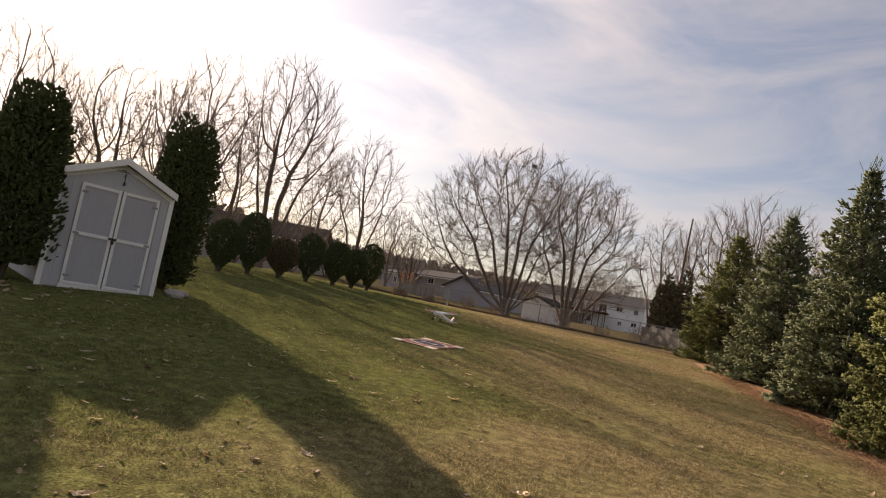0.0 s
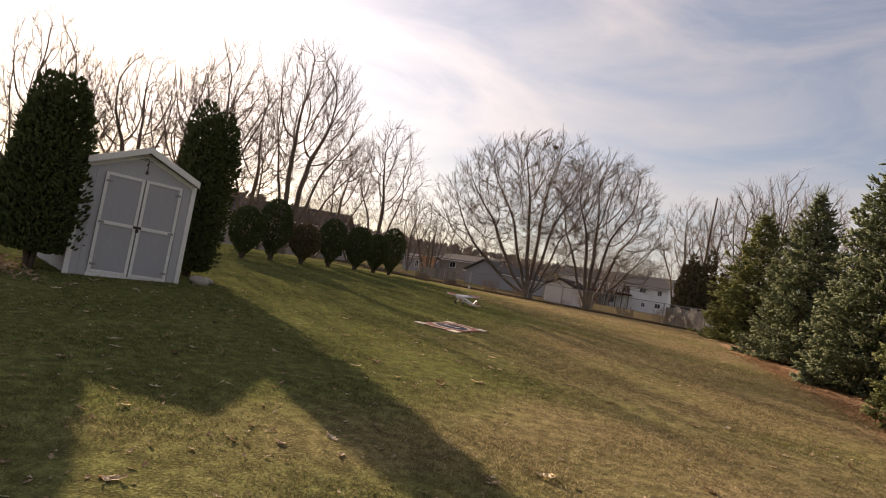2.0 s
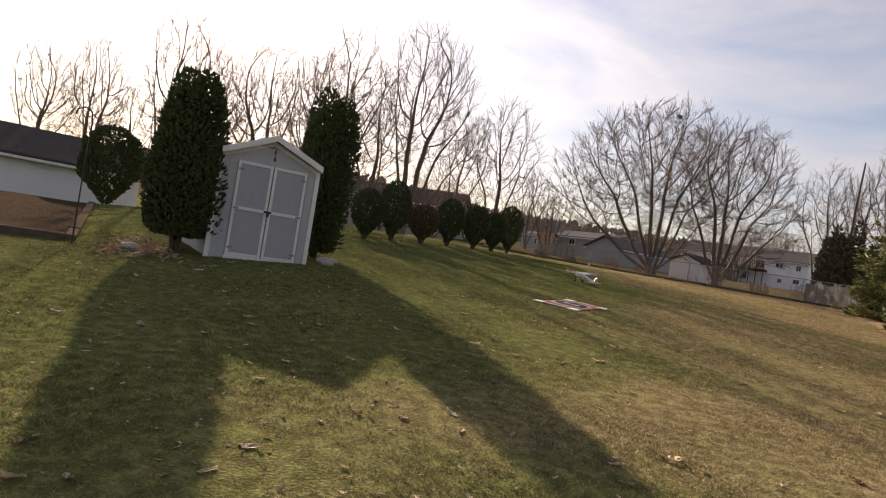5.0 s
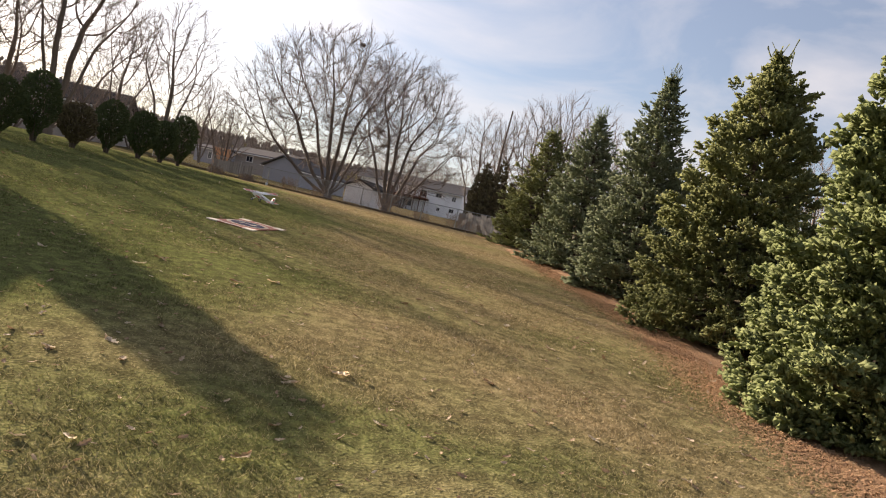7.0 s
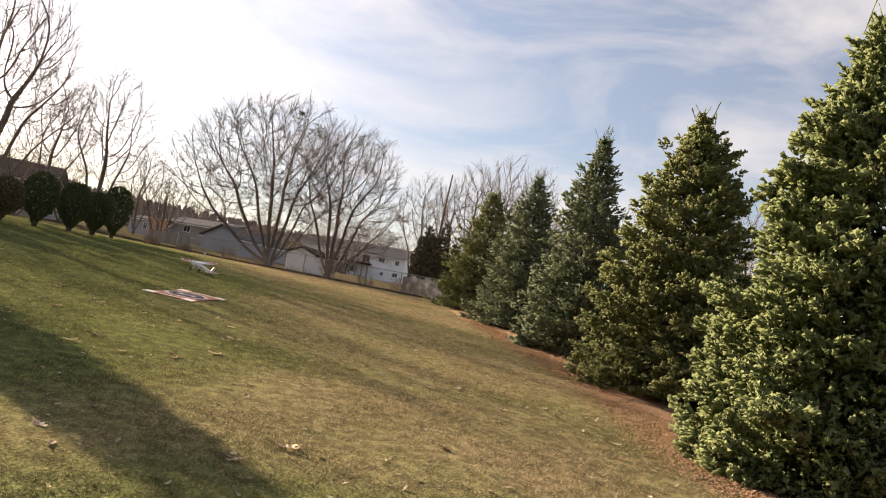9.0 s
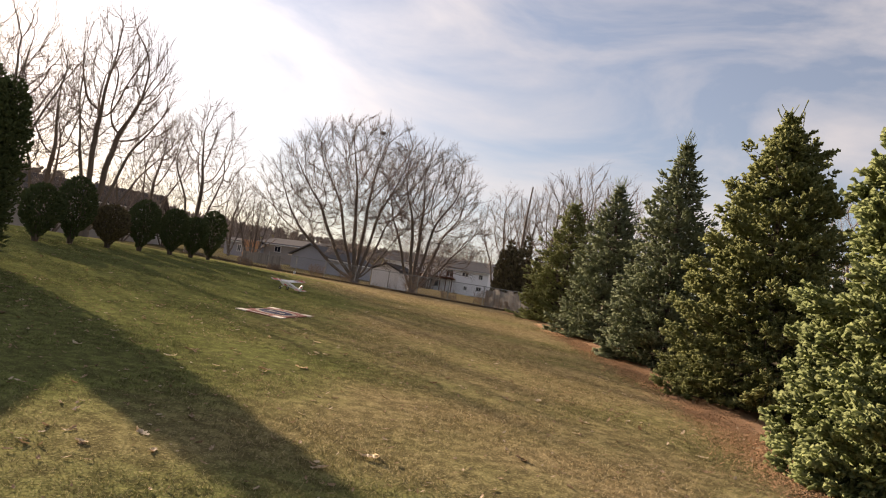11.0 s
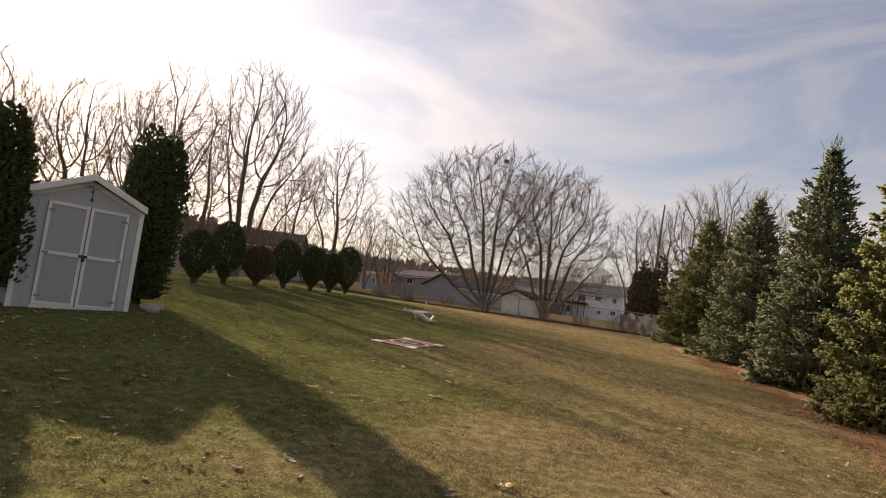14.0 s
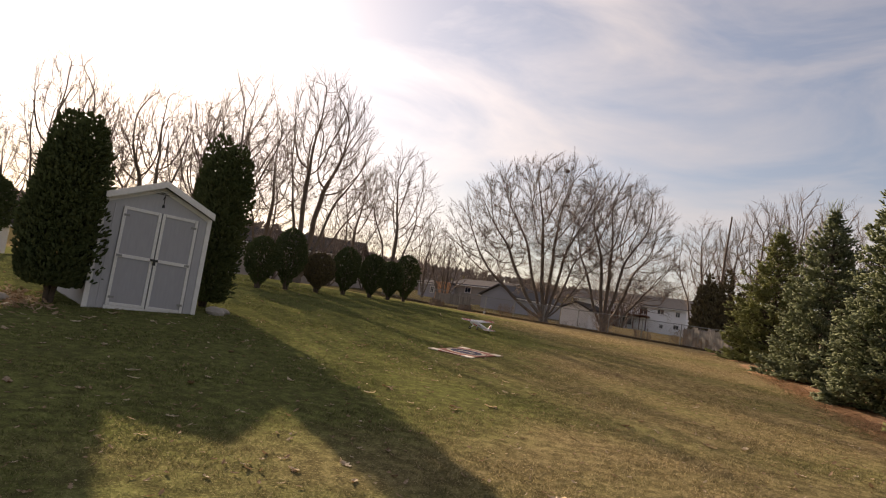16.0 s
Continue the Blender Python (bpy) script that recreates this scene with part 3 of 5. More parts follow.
def needle_shoots(base, way, length, radius, seed=0, fringe=True):
    """Many needled shoots: a slim solid finger with a fringe of pointed blades."""
    r = np.random.default_rng(seed)
    n = len(base)
    way = way / (np.linalg.norm(way, axis=1, keepdims=True) + 1e-9)
    up = np.where(np.abs(way[:, 2:3]) < 0.9, [[0, 0, 1.0]], [[1.0, 0, 0]])
    a = np.cross(way, up)
    a /= np.linalg.norm(a, axis=1, keepdims=True)
    b = np.cross(way, a)
    long = length[:, None]

    def ring(f, size, spin):
        out = []
        for k in range(3):
            ang = (spin + k * math.tau / 3 + r.normal(0, 0.2, n))[:, None]
            out.append(base + way * long * f + (a * np.cos(ang) + b * np.sin(ang)) * (radius * size * r.uniform(0.7, 1.3, n))[:, None])
        return out
    low, high = ring(0.2, 0.75, 0.0), ring(0.72, 0.8, 0.5)
    pts = [base - way * long * 0.05, *low, *high, base + way * long]
    tris = []
    for k in range(3):
        m = (k + 1) % 3
        tris += [(0, 1 + m, 1 + k), (1 + k, 1 + m, 4 + k), (1 + m, 4 + m, 4 + k), (4 + k, 4 + m, 7)]
    if fringe:
        for k in range(3):
            for f, root in ((0.5, 1), (0.95, 4)):
                ang = (k * math.tau / 3 + r.normal(0, 0.5, n))[:, None]
                out = a * np.cos(ang) + b * np.sin(ang)
                pts.append(base + way * long * f + out * radius[:, None] * r.uniform(1.1, 1.8, (n, 1)))
                tris.append((root + k, 4 + (k + 1) % 3 if root == 1 else 7, len(pts) - 1))
    v = np.stack(pts, 1).reshape(-1, 3)
    return v, (np.array(tris)[None] + np.arange(n)[:, None, None] * len(pts)).reshape(-1, 3)


def spruce(seed, height, radius, shoots, size, mat, where, turn, label, taper=0.8):
    """A spruce: trunk, whorled boughs and shoots that stand on the boughs' outer parts."""
    r = np.random.default_rng(seed)
    t = thing("spruce_tree", where, turn, label, "tree", "row of spruces")
    zt = np.linspace(-0.1, height * 0.97, 9)
    obj("trunk", *tubes([(np.stack([0.02 * np.sin(zt), 0.02 * np.cos(zt * 1.3), zt], 1), 0.13 * (1 - zt / height * 0.93), 9)]), SPRUCE_BARK, t, flat=False)
    boughs, bases, ways, lens, rads = [], [], [], [], []
    z = 0.12
    levels = []
    while z < height * 0.97:
        levels.append(z)
        z += 0.17 + 0.1 * r.random()
    weights = []
    for z in levels:
        f = z / height
        reach = radius * (1 - f) ** taper * (0.82 + 0.18 * min(1, f / 0.12)) * min(1.0, (1 - f) / 0.2) ** 0.45 + 0.04
        for k in range(int(9 + 7 * (1 - f))):
            a = r.uniform(0, math.tau)
            long = reach * r.uniform(0.72, 1.12)
            rise = (-0.10 + 0.55 * f) + r.normal(0, 0.06)
            s = np.linspace(0, 1, 6)
            sag = -0.16 * np.sin(s * 2.4) * long * (1 - f) + 0.12 * s**3 * long
            p = np.stack([np.cos(a) * s * long, np.sin(a) * s * long, z + r.normal(0, 0.05) + rise * s * long + sag], 1)
            p[:, 2] = np.maximum(p[:, 2], 0.08)
            boughs.append((p, 0.022 * (1 - 0.85 * s) * (0.5 + long / radius), 4))
            weights.append(long**1.5)
    weights = np.array(weights) / sum(weights)
    for (p, _, _), w in zip(boughs, weights):
        n = max(3, int(round(shoots * w)))
        out = p[-1] - p[0]
        long = np.linalg.norm(out)
        out = out / (long + 1e-9)
        side = np.cross(out, [0, 0, 1.0])
        side /= np.linalg.norm(side) + 1e-9
        m = max(1, n // 6)
        s = 1.02 - 0.72 * r.random(m) ** 1.7
        pos = np.stack([np.interp(s, np.linspace(0, 1, 6), p[:, i]) for i in range(3)], 1)
        fan = np.clip(r.normal(0, 1, m) * (0.1 + 0.36 * long * (1 - s)), -0.45 * long, 0.45 * long)
        pos = pos + side * fan[:, None] - out * (np.abs(fan) * 0.35)[:, None]
        pos[:, 2] += r.normal(0, 0.05, m) - 0.12 * np.abs(fan)
        aim = out * r.uniform(0.6, 1.0, (m, 1)) + side * (np.sign(fan) * r.uniform(0.0, 0.7, m))[:, None] + np.array([0, 0, 1]) * r.normal(0.2, 0.25, (m, 1))
        aim /= np.linalg.norm(aim, axis=1, keepdims=True)
        flat = np.cross(aim, np.array([0, 0, 1.0]) + r.normal(0, 0.3, (m, 3)))
        flat /= np.linalg.norm(flat, axis=1, keepdims=True) + 1e-9
        # each spray: a leading shoot and side shoots in a fan
        for ang, back in ((0.0, 0.0), (0.6, 0.1), (-0.6, 0.1), (0.95, 0.55), (-0.95, 0.55), (0.3, -0.25)):
            turn_by = ang + r.normal(0, 0.15, m)
            w3 = aim * np.cos(turn_by)[:, None] + flat * np.sin(turn_by)[:, None] + np.array([0, 0, 1]) * r.normal(0.08, 0.16, (m, 1))
            bases.append(pos - aim * (back * size * 1.2))
            ways.append(w3)
            lens.append(size * r.uniform(0.75, 1.35, m) * (1.15 if ang == 0 else 1.0))
            rads.append(size * 0.17 * r.uniform(0.8, 1.2, m))
    # older inner foliage near the trunk
    n = shoots // 7
    fz = r.random(n) ** 1.25
    ra = (radius * (1 - fz) ** taper * 0.92) * r.uniform(0.35, 0.86, n)
    fa = r.uniform(0, math.tau, n)
    bases.append(np.stack([np.cos(fa) * ra, np.sin(fa) * ra, 0.15 + fz * height * 0.93], 1))
    ways.append(np.stack([np.cos(fa), np.sin(fa), r.normal(0.0, 0.45, n)], 1) + r.normal(0, 0.4, (n, 3)))
    lens.append(size * r.uniform(1.0, 1.7, n))
    rads.append(size * 0.2 * r.uniform(0.7, 1.2, n))
    # upright leaders at the tip
    n = 46
    bases.append(np.stack([r.normal(0, 0.1, n), r.normal(0, 0.1, n), height * r.uniform(0.86, 0.99, n)], 1))
    ways.append(np.stack([r.normal(0, 0.35, n), r.normal(0, 0.35, n), np.ones(n)], 1))
    lens.append(size * r.uniform(1.2, 3.4, n))
    rads.append(size * 0.07 * r.uniform(0.8, 1.2, n))
    bases = np.concatenate(bases)
    bases[:, 2] = np.maximum(bases[:, 2], 0.05)
    obj("bough", *tubes(boughs), SPRUCE_BARK, t)
    obj("crown", *needle_shoots(bases, np.concatenate(ways), np.concatenate(lens), np.concatenate(rads) * 1.15, seed=seed, fringe=shoots > 21000), mat, t, flat=False)
    return t


def cedar_mesh(seed, height, profile, sprays, size, spires=((0, 0, 1, 1),)):
    """Foliage sprays over a rounded outline; profile gives the radius at heights from 0 to 1."""
    r = np.random.default_rng(seed)
    hs, rs = zip(*profile)
    f = r.random(sprays * 3)
    keep = r.random(sprays * 3) < (np.interp(f, hs, rs) / max(rs) + 0.08)
    f = f[keep][:sprays]
    n = len(f)
    a = r.uniform(0, math.tau, n)
    lump = 1 + 0.07 * np.sin(a * 3 + f * 9 + seed) + 0.05 * np.sin(a * 7 - f * 17)
    rad = np.interp(f, hs, rs) * lump * (1 - 0.5 * r.random(n) ** 2.2)
    which = r.integers(0, len(spires), n)
    sx, sy, sr, sh = (np.array([s[i] for s in spires])[which] for i in range(4))
    base = np.stack([np.cos(a) * rad * sr + sx * (0.4 + 0.6 * f), np.sin(a) * rad * sr + sy * (0.4 + 0.6 * f), f * height * sh], 1)
    way = np.stack([np.cos(a) * 0.75, np.sin(a) * 0.75, 0.75 + 0 * a], 1) + r.normal(0, 0.33, (n, 3))
    return spindles(base, way, size * r.uniform(0.7, 1.5, n), size * 0.3 * r.uniform(0.7, 1.2, n), 3, 0.35, seed)


def cedar(name, seed, height, profile, sprays, size, mat, where, label, group="", clear=0.0, spires=((0, 0, 1, 1),)):
    t = thing(name, where, 0, label, "evergreen", group)
    r = random.Random(seed)
    for k in range(5):
        a = k * 1.05 + r.random()
        top = clear + height * 0.5
        rr = max(p[1] for p in profile) * 0.5
        obj("stem", *tubes([([(0.03 * math.cos(a), 0.03 * math.sin(a), -0.1), (0.05 * math.cos(a), 0.05 * math.sin(a), clear * 0.6),
                       (rr * 0.45 * math.cos(a), rr * 0.45 * math.sin(a), clear + height * 0.14), (rr * math.cos(a), rr * math.sin(a), top)],
                      [0.06, 0.05, 0.035, 0.012], 5)]), SPRUCE_BARK, t, flat=False)
    v, fc = cedar_mesh(seed, height, profile, sprays, size, spires)
    v[:, 2] += clear
    obj("crown", v, fc, mat, t)
    return t


# the row of spruces beside the lawn
spruce(21, 5.75, 1.85, 28000, 0.14, SPRUCE_GREEN, (*SPRUCES[0], float(gz(*SPRUCES[0]))), 10, "full green spruce with dense stubby shoots beside the lawn", 0.74)
spruce(22, 5.7, 2.0, 22000, 0.125, SPRUCE_DARK, (*SPRUCES[1], float(gz(*SPRUCES[1]))), 50, "dark green spruce with open layered boughs and gaps", 0.68)
spruce(23, 6.2, 1.8, 20500, 0.122, SPRUCE_BLUE, (*SPRUCES[2], float(gz(*SPRUCES[2]))), 0, "blue-green spruce with a narrow pointed top", 0.86)
spruce(24, 5.5, 2.0, 18000, 0.13, SPRUCE_BLUE, (*SPRUCES[3], float(gz(*SPRUCES[3]))), 120, "greyish blue-green spruce in the row", 0.9)
spruce(25, 5.3, 2.2, 15000, 0.14, SPRUCE_DARK, (*SPRUCES[4], float(gz(*SPRUCES[4]))), 200, "dull green spruce at the far end of the row")

# tall arborvitae on both sides of the shed
COLUMN = ((0.0, 0.45), (0.06, 0.66), (0.25, 0.78), (0.5, 0.72), (0.8, 0.52), (0.93, 0.36), (1.0, 0.12))
cedar("arborvitae", 31, 3.15, COLUMN, 13000, 0.08, CEDAR, spot(34.15, 13.6), "tall dark arborvitae against the side of the grey shed", "tall arborvitae by the shed", 0.28,
      ((0.02, 0.1, 0.9, 0.93), (0.28, -0.15, 0.6, 0.97), (-0.3, 0.1, 0.62, 1.0), (-0.05, -0.3, 0.7, 0.85)))
COLUMN_R = ((0.0, 0.4), (0.06, 0.55), (0.35, 0.66), (0.7, 0.64), (0.88, 0.52), (0.96, 0.3), (1.0, 0.1))
cedar("arborvitae", 32, 3.75, COLUMN_R, 12000, 0.08, CEDAR, spot(23.5, 15.9), "tall dark arborvitae behind the corner of the grey shed", "tall arborvitae by the shed", 0.1,
      ((0.0, 0.1, 0.95, 0.92), (0.3, -0.15, 0.6, 0.94), (-0.2, 0.0, 0.62, 1.0), (0.05, -0.3, 0.7, 0.88)))

# browsed arborvitae on bare pointed feet along the side of the lawn
EGG = ((0.0, 0.06), (0.1, 0.2), (0.22, 0.42), (0.36, 0.6), (0.55, 0.66), (0.75, 0.6), (0.88, 0.44), (0.96, 0.24), (1.0, 0.06))
for k, (yaw, far, tall, wide, mat) in enumerate((
        (19.6, 24.0, 1.75, 0.88, CEDAR), (17.4, 25.5, 2.25, 0.85, CEDAR), (14.9, 26.5, 1.5, 0.88, CEDAR_BROWN), (12.7, 28.0, 1.92, 0.84, CEDAR),
        (10.5, 29.5, 1.85, 0.82, CEDAR), (8.95, 31.0, 1.72, 0.8, CEDAR), (7.65, 32.5, 2.2, 0.84, CEDAR))):
    cedar("browsed_arborvitae", 40 + k, tall - 0.12, [(h, q * wide) for h, q in EGG], 2300, 0.09, mat, spot(yaw, far),
          "bronzed egg-shaped arborvitae browsed to a pointed foot" if mat is CEDAR_BROWN else "dark egg-shaped arborvitae browsed to a pointed foot",
          "row of browsed arborvitae", 0.12)

# leafless trees behind the lawn
crowned_tree("bare_tree", spot(-4.1, 46.5), 0, "broad leafless multi-stemmed tree behind the fence", seed=3,
             stems=((-4.2, 0.4, 3.2), (-2.9, -1.0, 4.4), (-1.7, 0.8, 5.2), (-0.8, -0.6, 5.6), (0.1, 0.7, 5.8), (0.9, -0.5, 5.2), (1.7, 0.5, 4.6), (2.4, -0.2, 3.6)),
             lobes=(((-0.9, 0, 6.3), (5.4, 4.2, 5.0), 0.7), ((-5.0, 0, 5.2), (2.6, 2.0, 3.2), 0.16), ((0.6, 0, 6.2), (3.9, 3.4, 4.8), 0.14)), points=3600, base_r=0.3, step=0.36)
crowned_tree("bare_tree", spot(-8.9, 46.5), 0, "leafless many-stemmed tree beside the small grey shed", seed=8,
             stems=((-1.5, 0.5, 4.2), (-0.7, -0.5, 5.0), (0.1, 0.6, 5.2), (0.8, -0.4, 4.8), (1.7, 0.4, 4.2), (2.4, -0.3, 3.0)),
             lobes=(((0.2, 0, 6.0), (3.8, 3.6, 4.6), 0.75), ((2.5, 0, 4.3), (2.2, 2.4, 3.0), 0.25)), points=2600, base_r=0.27, step=0.36)
left = crowned_tree("bare_tree", spot(16.6, 42), 0, "tall leafless tree with long ascending limbs", seed=13,
                    stems=((-1.2, 0.3, 5.2), (-0.3, -0.5, 6.2), (0.5, 0.5, 6.0), (1.5, -0.2, 5.0), (2.2, 0.2, 4.0)),
                    lobes=(((0.3, 0, 7.9), (3.0, 2.7, 4.9), 0.8), ((2.4, 0, 6.2), (1.9, 1.7, 2.6), 0.2)), points=1500, base_r=0.27, rise=0.24, twigs=1.7, twig_long=1.15)
slim = crowned_tree("bare_tree", spot(9.2, 54), 10, "leafless tree with slender upright limbs", seed=17,
                    stems=((-0.9, 0.2, 4.0), (0.1, -0.3, 5.0), (1.0, 0.3, 4.2)),
                    lobes=(((0, 0, 6.9), (2.9, 2.7, 4.4), 1.0),), points=800, base_r=0.2, rise=0.16, twigs=1.3, twig_long=1.1)
bush = bare_tree("bare_tree", 19, 6.4, 8, 0.7, (0.0, 0.0), spot(14.2, 56), 10, "low leafless thicket of thin stems", twigs=0.44, trunk_r=0.08, crown=3.4)


def again(src, yaw, far, size, turn, label=""):
    p = spot(yaw, far)
    c = copy_thing(src, pose(*p, 0, 0, turn) @ Matrix.Diagonal((size, size, size * (0.94 + 0.012 * (turn % 11)), 1)))
    if label:
        tagged(c, label)
    return c


for src, yaw, far, size, turn in (
        (left, 29.0, 36, 0.73, 200), (slim, 26.0, 40, 0.8, 140), (left, 35.6, 36, 0.74, 20), (slim, 32.3, 42, 0.8, 250), (slim, 22.3, 38, 0.95, 300),
        (slim, 19.9, 47, 0.95, 60), (left, 41.2, 56, 0.86, 120), (slim, 38.4, 60, 0.86, 33), (left, 44.6, 62, 0.9, 80), (slim, 24.4, 48, 1.0, 10),
        (slim, 12.4, 60, 0.95, 215), (slim, 6.2, 78, 0.85, 200), (bush, 18.9, 60, 1.0, 150), (bush, 4.4, 78, 1.25, 20), (bush, 11.0, 66, 1.0, 15),
        (slim, -15.9, 60, 0.85, 10), (slim, -17.9, 56, 0.86, 100), (slim, -20.3, 50, 0.94, 220), (slim, -22.3, 52, 0.96, 75), (slim, -25.0, 48, 0.86, 50),
        (bush, -26.0, 44, 1.3, 140), (bush, -12.4, 160, 2.2, 40), (slim, -38.5, 26, 0.5, 160), (slim, -41.5, 28, 0.55, 30), (bush, -45.0, 30, 0.9, 10),
        (bush, -32.0, 40, 1.2, 10), (bush, -10.2, 112, 1.5, 120), (bush, -14.0, 150, 1.8, 20), (bush, 1.5, 120, 1.5, 5), (bush, 7.5, 110, 1.4, 190),
        (bush, -3.5, 130, 1.5, 77), (bush, 14.5, 90, 1.3, 99), (bush, 22.5, 80, 1.3, 9), (bush, 27.0, 76, 1.3, 61), (bush, 31.0, 70, 1.2, 43)):
    again(src, yaw, far, size, turn)

# a dead leaning trunk and the dark evergreen before it
snag = thing("snag", spot(-17.4, 50), 0, "tall bare dead trunk leaning slightly", "tree")
obj("trunk", *tubes([([(0, 0, -0.2), (0.05, 0, 3.0), (0.15, 0, 6.5), (0.3, 0, 9.3)], [0.12, 0.1, 0.08, 0.05], 8)]), BARK, snag, flat=False)
BROAD = ((0.0, 0.7), (0.1, 1.0), (0.4, 0.95), (0.7, 0.6), (0.9, 0.25), (1.0, 0.05))
cedar("juniper", 61, 4.6, [(h, q * 1.3) for h, q in BROAD], 5200, 0.2, CEDAR_BROWN, spot(-17.2, 41.5), "dark broad juniper behind the board fence", "", 0.1, spires=((0, 0, 0.8, 0.8), (0.7, 0.2, 0.5, 1.0), (-0.8, 0, 0.55, 0.75), (0.1, -0.5, 0.6, 0.6), (-0.3, 0.3, 0.4, 0.92)))
cedar("juniper", 62, 3.6, [(h, q * 1.3) for h, q in BROAD], 3600, 0.2, CEDAR_BROWN, spot(-19.6, 41), "brownish juniper beside the far spruce", "", 0.1, spires=((0, 0, 0.8, 0.8), (0.7, 0.2, 0.5, 1.0), (-0.8, 0, 0.55, 0.75), (0.1, -0.5, 0.6, 0.6), (-0.3, 0.3, 0.4, 0.92)))
cedar("browsed_arborvitae", 63, 3.1, [(h, q * 1.75) for h, q in EGG], 4000, 0.13, CEDAR, spot(39.5, 30.5), "large dark arborvitae before the white house", "", 0.2)

# brushy shrubs along the fence
for k, (yaw, far, tall) in enumerate(((-9.0, 39.6, 1.35), (-12.0, 38.6, 0.8), (-15.0, 37.4, 1.0), (-0.9, 44.0, 1.0), (2.6, 45.5, 0.55), (4.6, 45.0, 0.55), (-3.4, 43.0, 0.9), (-16.6, 36.8, 0.8))):
    thick, thin = grow(70 + k, tall, 9, 0.55, (0, 0), twigs=0.3, trunk_r=0.015, crown=tall * 3, depth=3)
    t = thing("shrub", spot(yaw, far), 0, "leafless twiggy brown shrub at the fence", "shrub", "shrubs along the fence")
    obj("brush", *tubes([(p, [q * 0.7 for q in w], 3) for p, w, s in thick + thin]), SHRUB, t)

# ---- shed ----


def garden_shed():
    bl, br = spot(31.85, 13.5), spot(24.05, 14.1)
    across = br - bl
    wide = 1.94
    mid = (bl + br) / 2
    base = 0.96
    turn = math.degrees(math.atan2(across.y, across.x))
    t = thing("garden_shed", (mid.x, mid.y, base), turn, "grey wooden garden shed with white trim and closed double doors", "shed")
    h, wall, top, deep = wide / 2, 1.97, 2.36, 2.3
    # local x runs along the front, -y faces the lawn
    bm = bmesh.new()
    prism(bm, [(-h, -0.08), (h, -0.08), (h, wall), (0, top), (-h, wall)], 1, 0.0, deep)
    part("body", bm, SHED_GREY, t)
    for s in (-1, 1):
        n = Vector((s * (top - wall), h)).normalized()
        over, thick = 0.035, 0.05
        e = (s * (h + over * h), wall - (top - wall) * over)
        a = (0.0, top + 0.02)
        bm = bmesh.new()
        prism(bm, [(a[0], a[1]), (e[0], e[1] + 0.02), (e[0], e[1] + 0.02 + thick), (a[0], a[1] + thick)], 1, -0.14, deep + 0.15)
        part("roof_panel", bm, ROOF_GREY, t)
        bm = bmesh.new()
        prism(bm, [(a[0], a[1] - 0.035), (e[0], e[1] - 0.035), (e[0], e[1] + 0.085), (a[0], a[1] + 0.085)], 1, -0.175, -0.142)
        part("fascia", bm, WHITE_TRIM, t, "white painted fascia board")
        bm = bmesh.new()
        box(bm, (s * h - 0.045, -0.03, -0.06), (s * h + 0.045, -0.002, wall - 0.03), 0.004)
        part("corner_board", bm, WHITE_TRIM, t, "white corner board")
        bm = bmesh.new()
        prism(bm, [(0, top - 0.1), (s * h * 0.98, wall - 0.1), (s * h * 0.98, wall - 0.02), (0, top - 0.02)], 1, -0.022, -0.002)
        part("rake_trim", bm, WHITE_TRIM, t)
    # doors: two framed leaves
    dw, dh, mid_x = 0.69, 1.86, 0.05
    for s in (-1, 1):
        leaf = part("door", boxes(((mid_x + min(0.012 * s, dw * s), -0.035, 0.05), (mid_x + max(0.012 * s, dw * s), -0.004, dh)), bevel=0.003), SHED_DOOR, t)
        x0, x1 = sorted((mid_x + 0.012 * s, mid_x + dw * s))
        w = 0.055
        for name, lo, hi in (("stile", (x0, -0.055, 0.05), (x0 + w, -0.036, dh)), ("stile", (x1 - w, -0.055, 0.05), (x1, -0.036, dh)),
                             ("rail", (x0 + w + 0.002, -0.054, dh - w), (x1 - w - 0.002, -0.036, dh)), ("rail", (x0 + w + 0.002, -0.054, 0.05), (x1 - w - 0.002, -0.036, 0.05 + w)),
                             ("rail", (x0 + w + 0.002, -0.054, 0.93), (x1 - w - 0.002, -0.036, 0.99))):
            part(name, boxes((lo, hi), bevel=0.003), WHITE_TRIM, leaf, "white painted door trim")
        for z in (0.2, 0.96, 1.7):
            part("hinge", boxes(((mid_x + s * (dw - 0.07) - 0.05, -0.064, z - 0.02), (mid_x + s * (dw - 0.07) + 0.05, -0.056, z + 0.02))), GALV, leaf, "grey strap hinge")
    part("hasp", boxes(((mid_x - 0.07, -0.075, 0.94), (mid_x + 0.07, -0.057, 0.985))), METAL_DARK, t, "dark metal hasp")
    bm = bmesh.new()
    box(bm, (mid_x - 0.025, -0.1, 0.87), (mid_x + 0.025, -0.076, 0.94), 0.006)
    part("padlock", bm, METAL_DARK, t)
    # dark triangle with grey strips, standing in for the shaded soffit at the peak
    bm = bmesh.new()
    prism(bm, [(-0.3, top - 0.15), (0.3, top - 0.15), (0, top - 0.025)], 1, -0.02, -0.003)
    part("soffit_shade", bm, METAL_DARK, t, "dark triangle under the peak in place of the shaded soffit")
    for k in range(3):
        z, w = top - 0.135 + k * 0.03, 0.26 - k * 0.07
        part("soffit_strip", boxes(((-w, -0.034, z - 0.006), (w, -0.021, z + 0.006))), SHED_GREY, t)
    # bracket under the gable
    bm = bmesh.new()
    rod(bm, (0.02, -0.02, top - 0.24), (0.02, -0.1, top - 0.18), 0.008)
    rod(bm, (0.02, -0.1, top - 0.18), (0.02, -0.1, top - 0.34), 0.008)
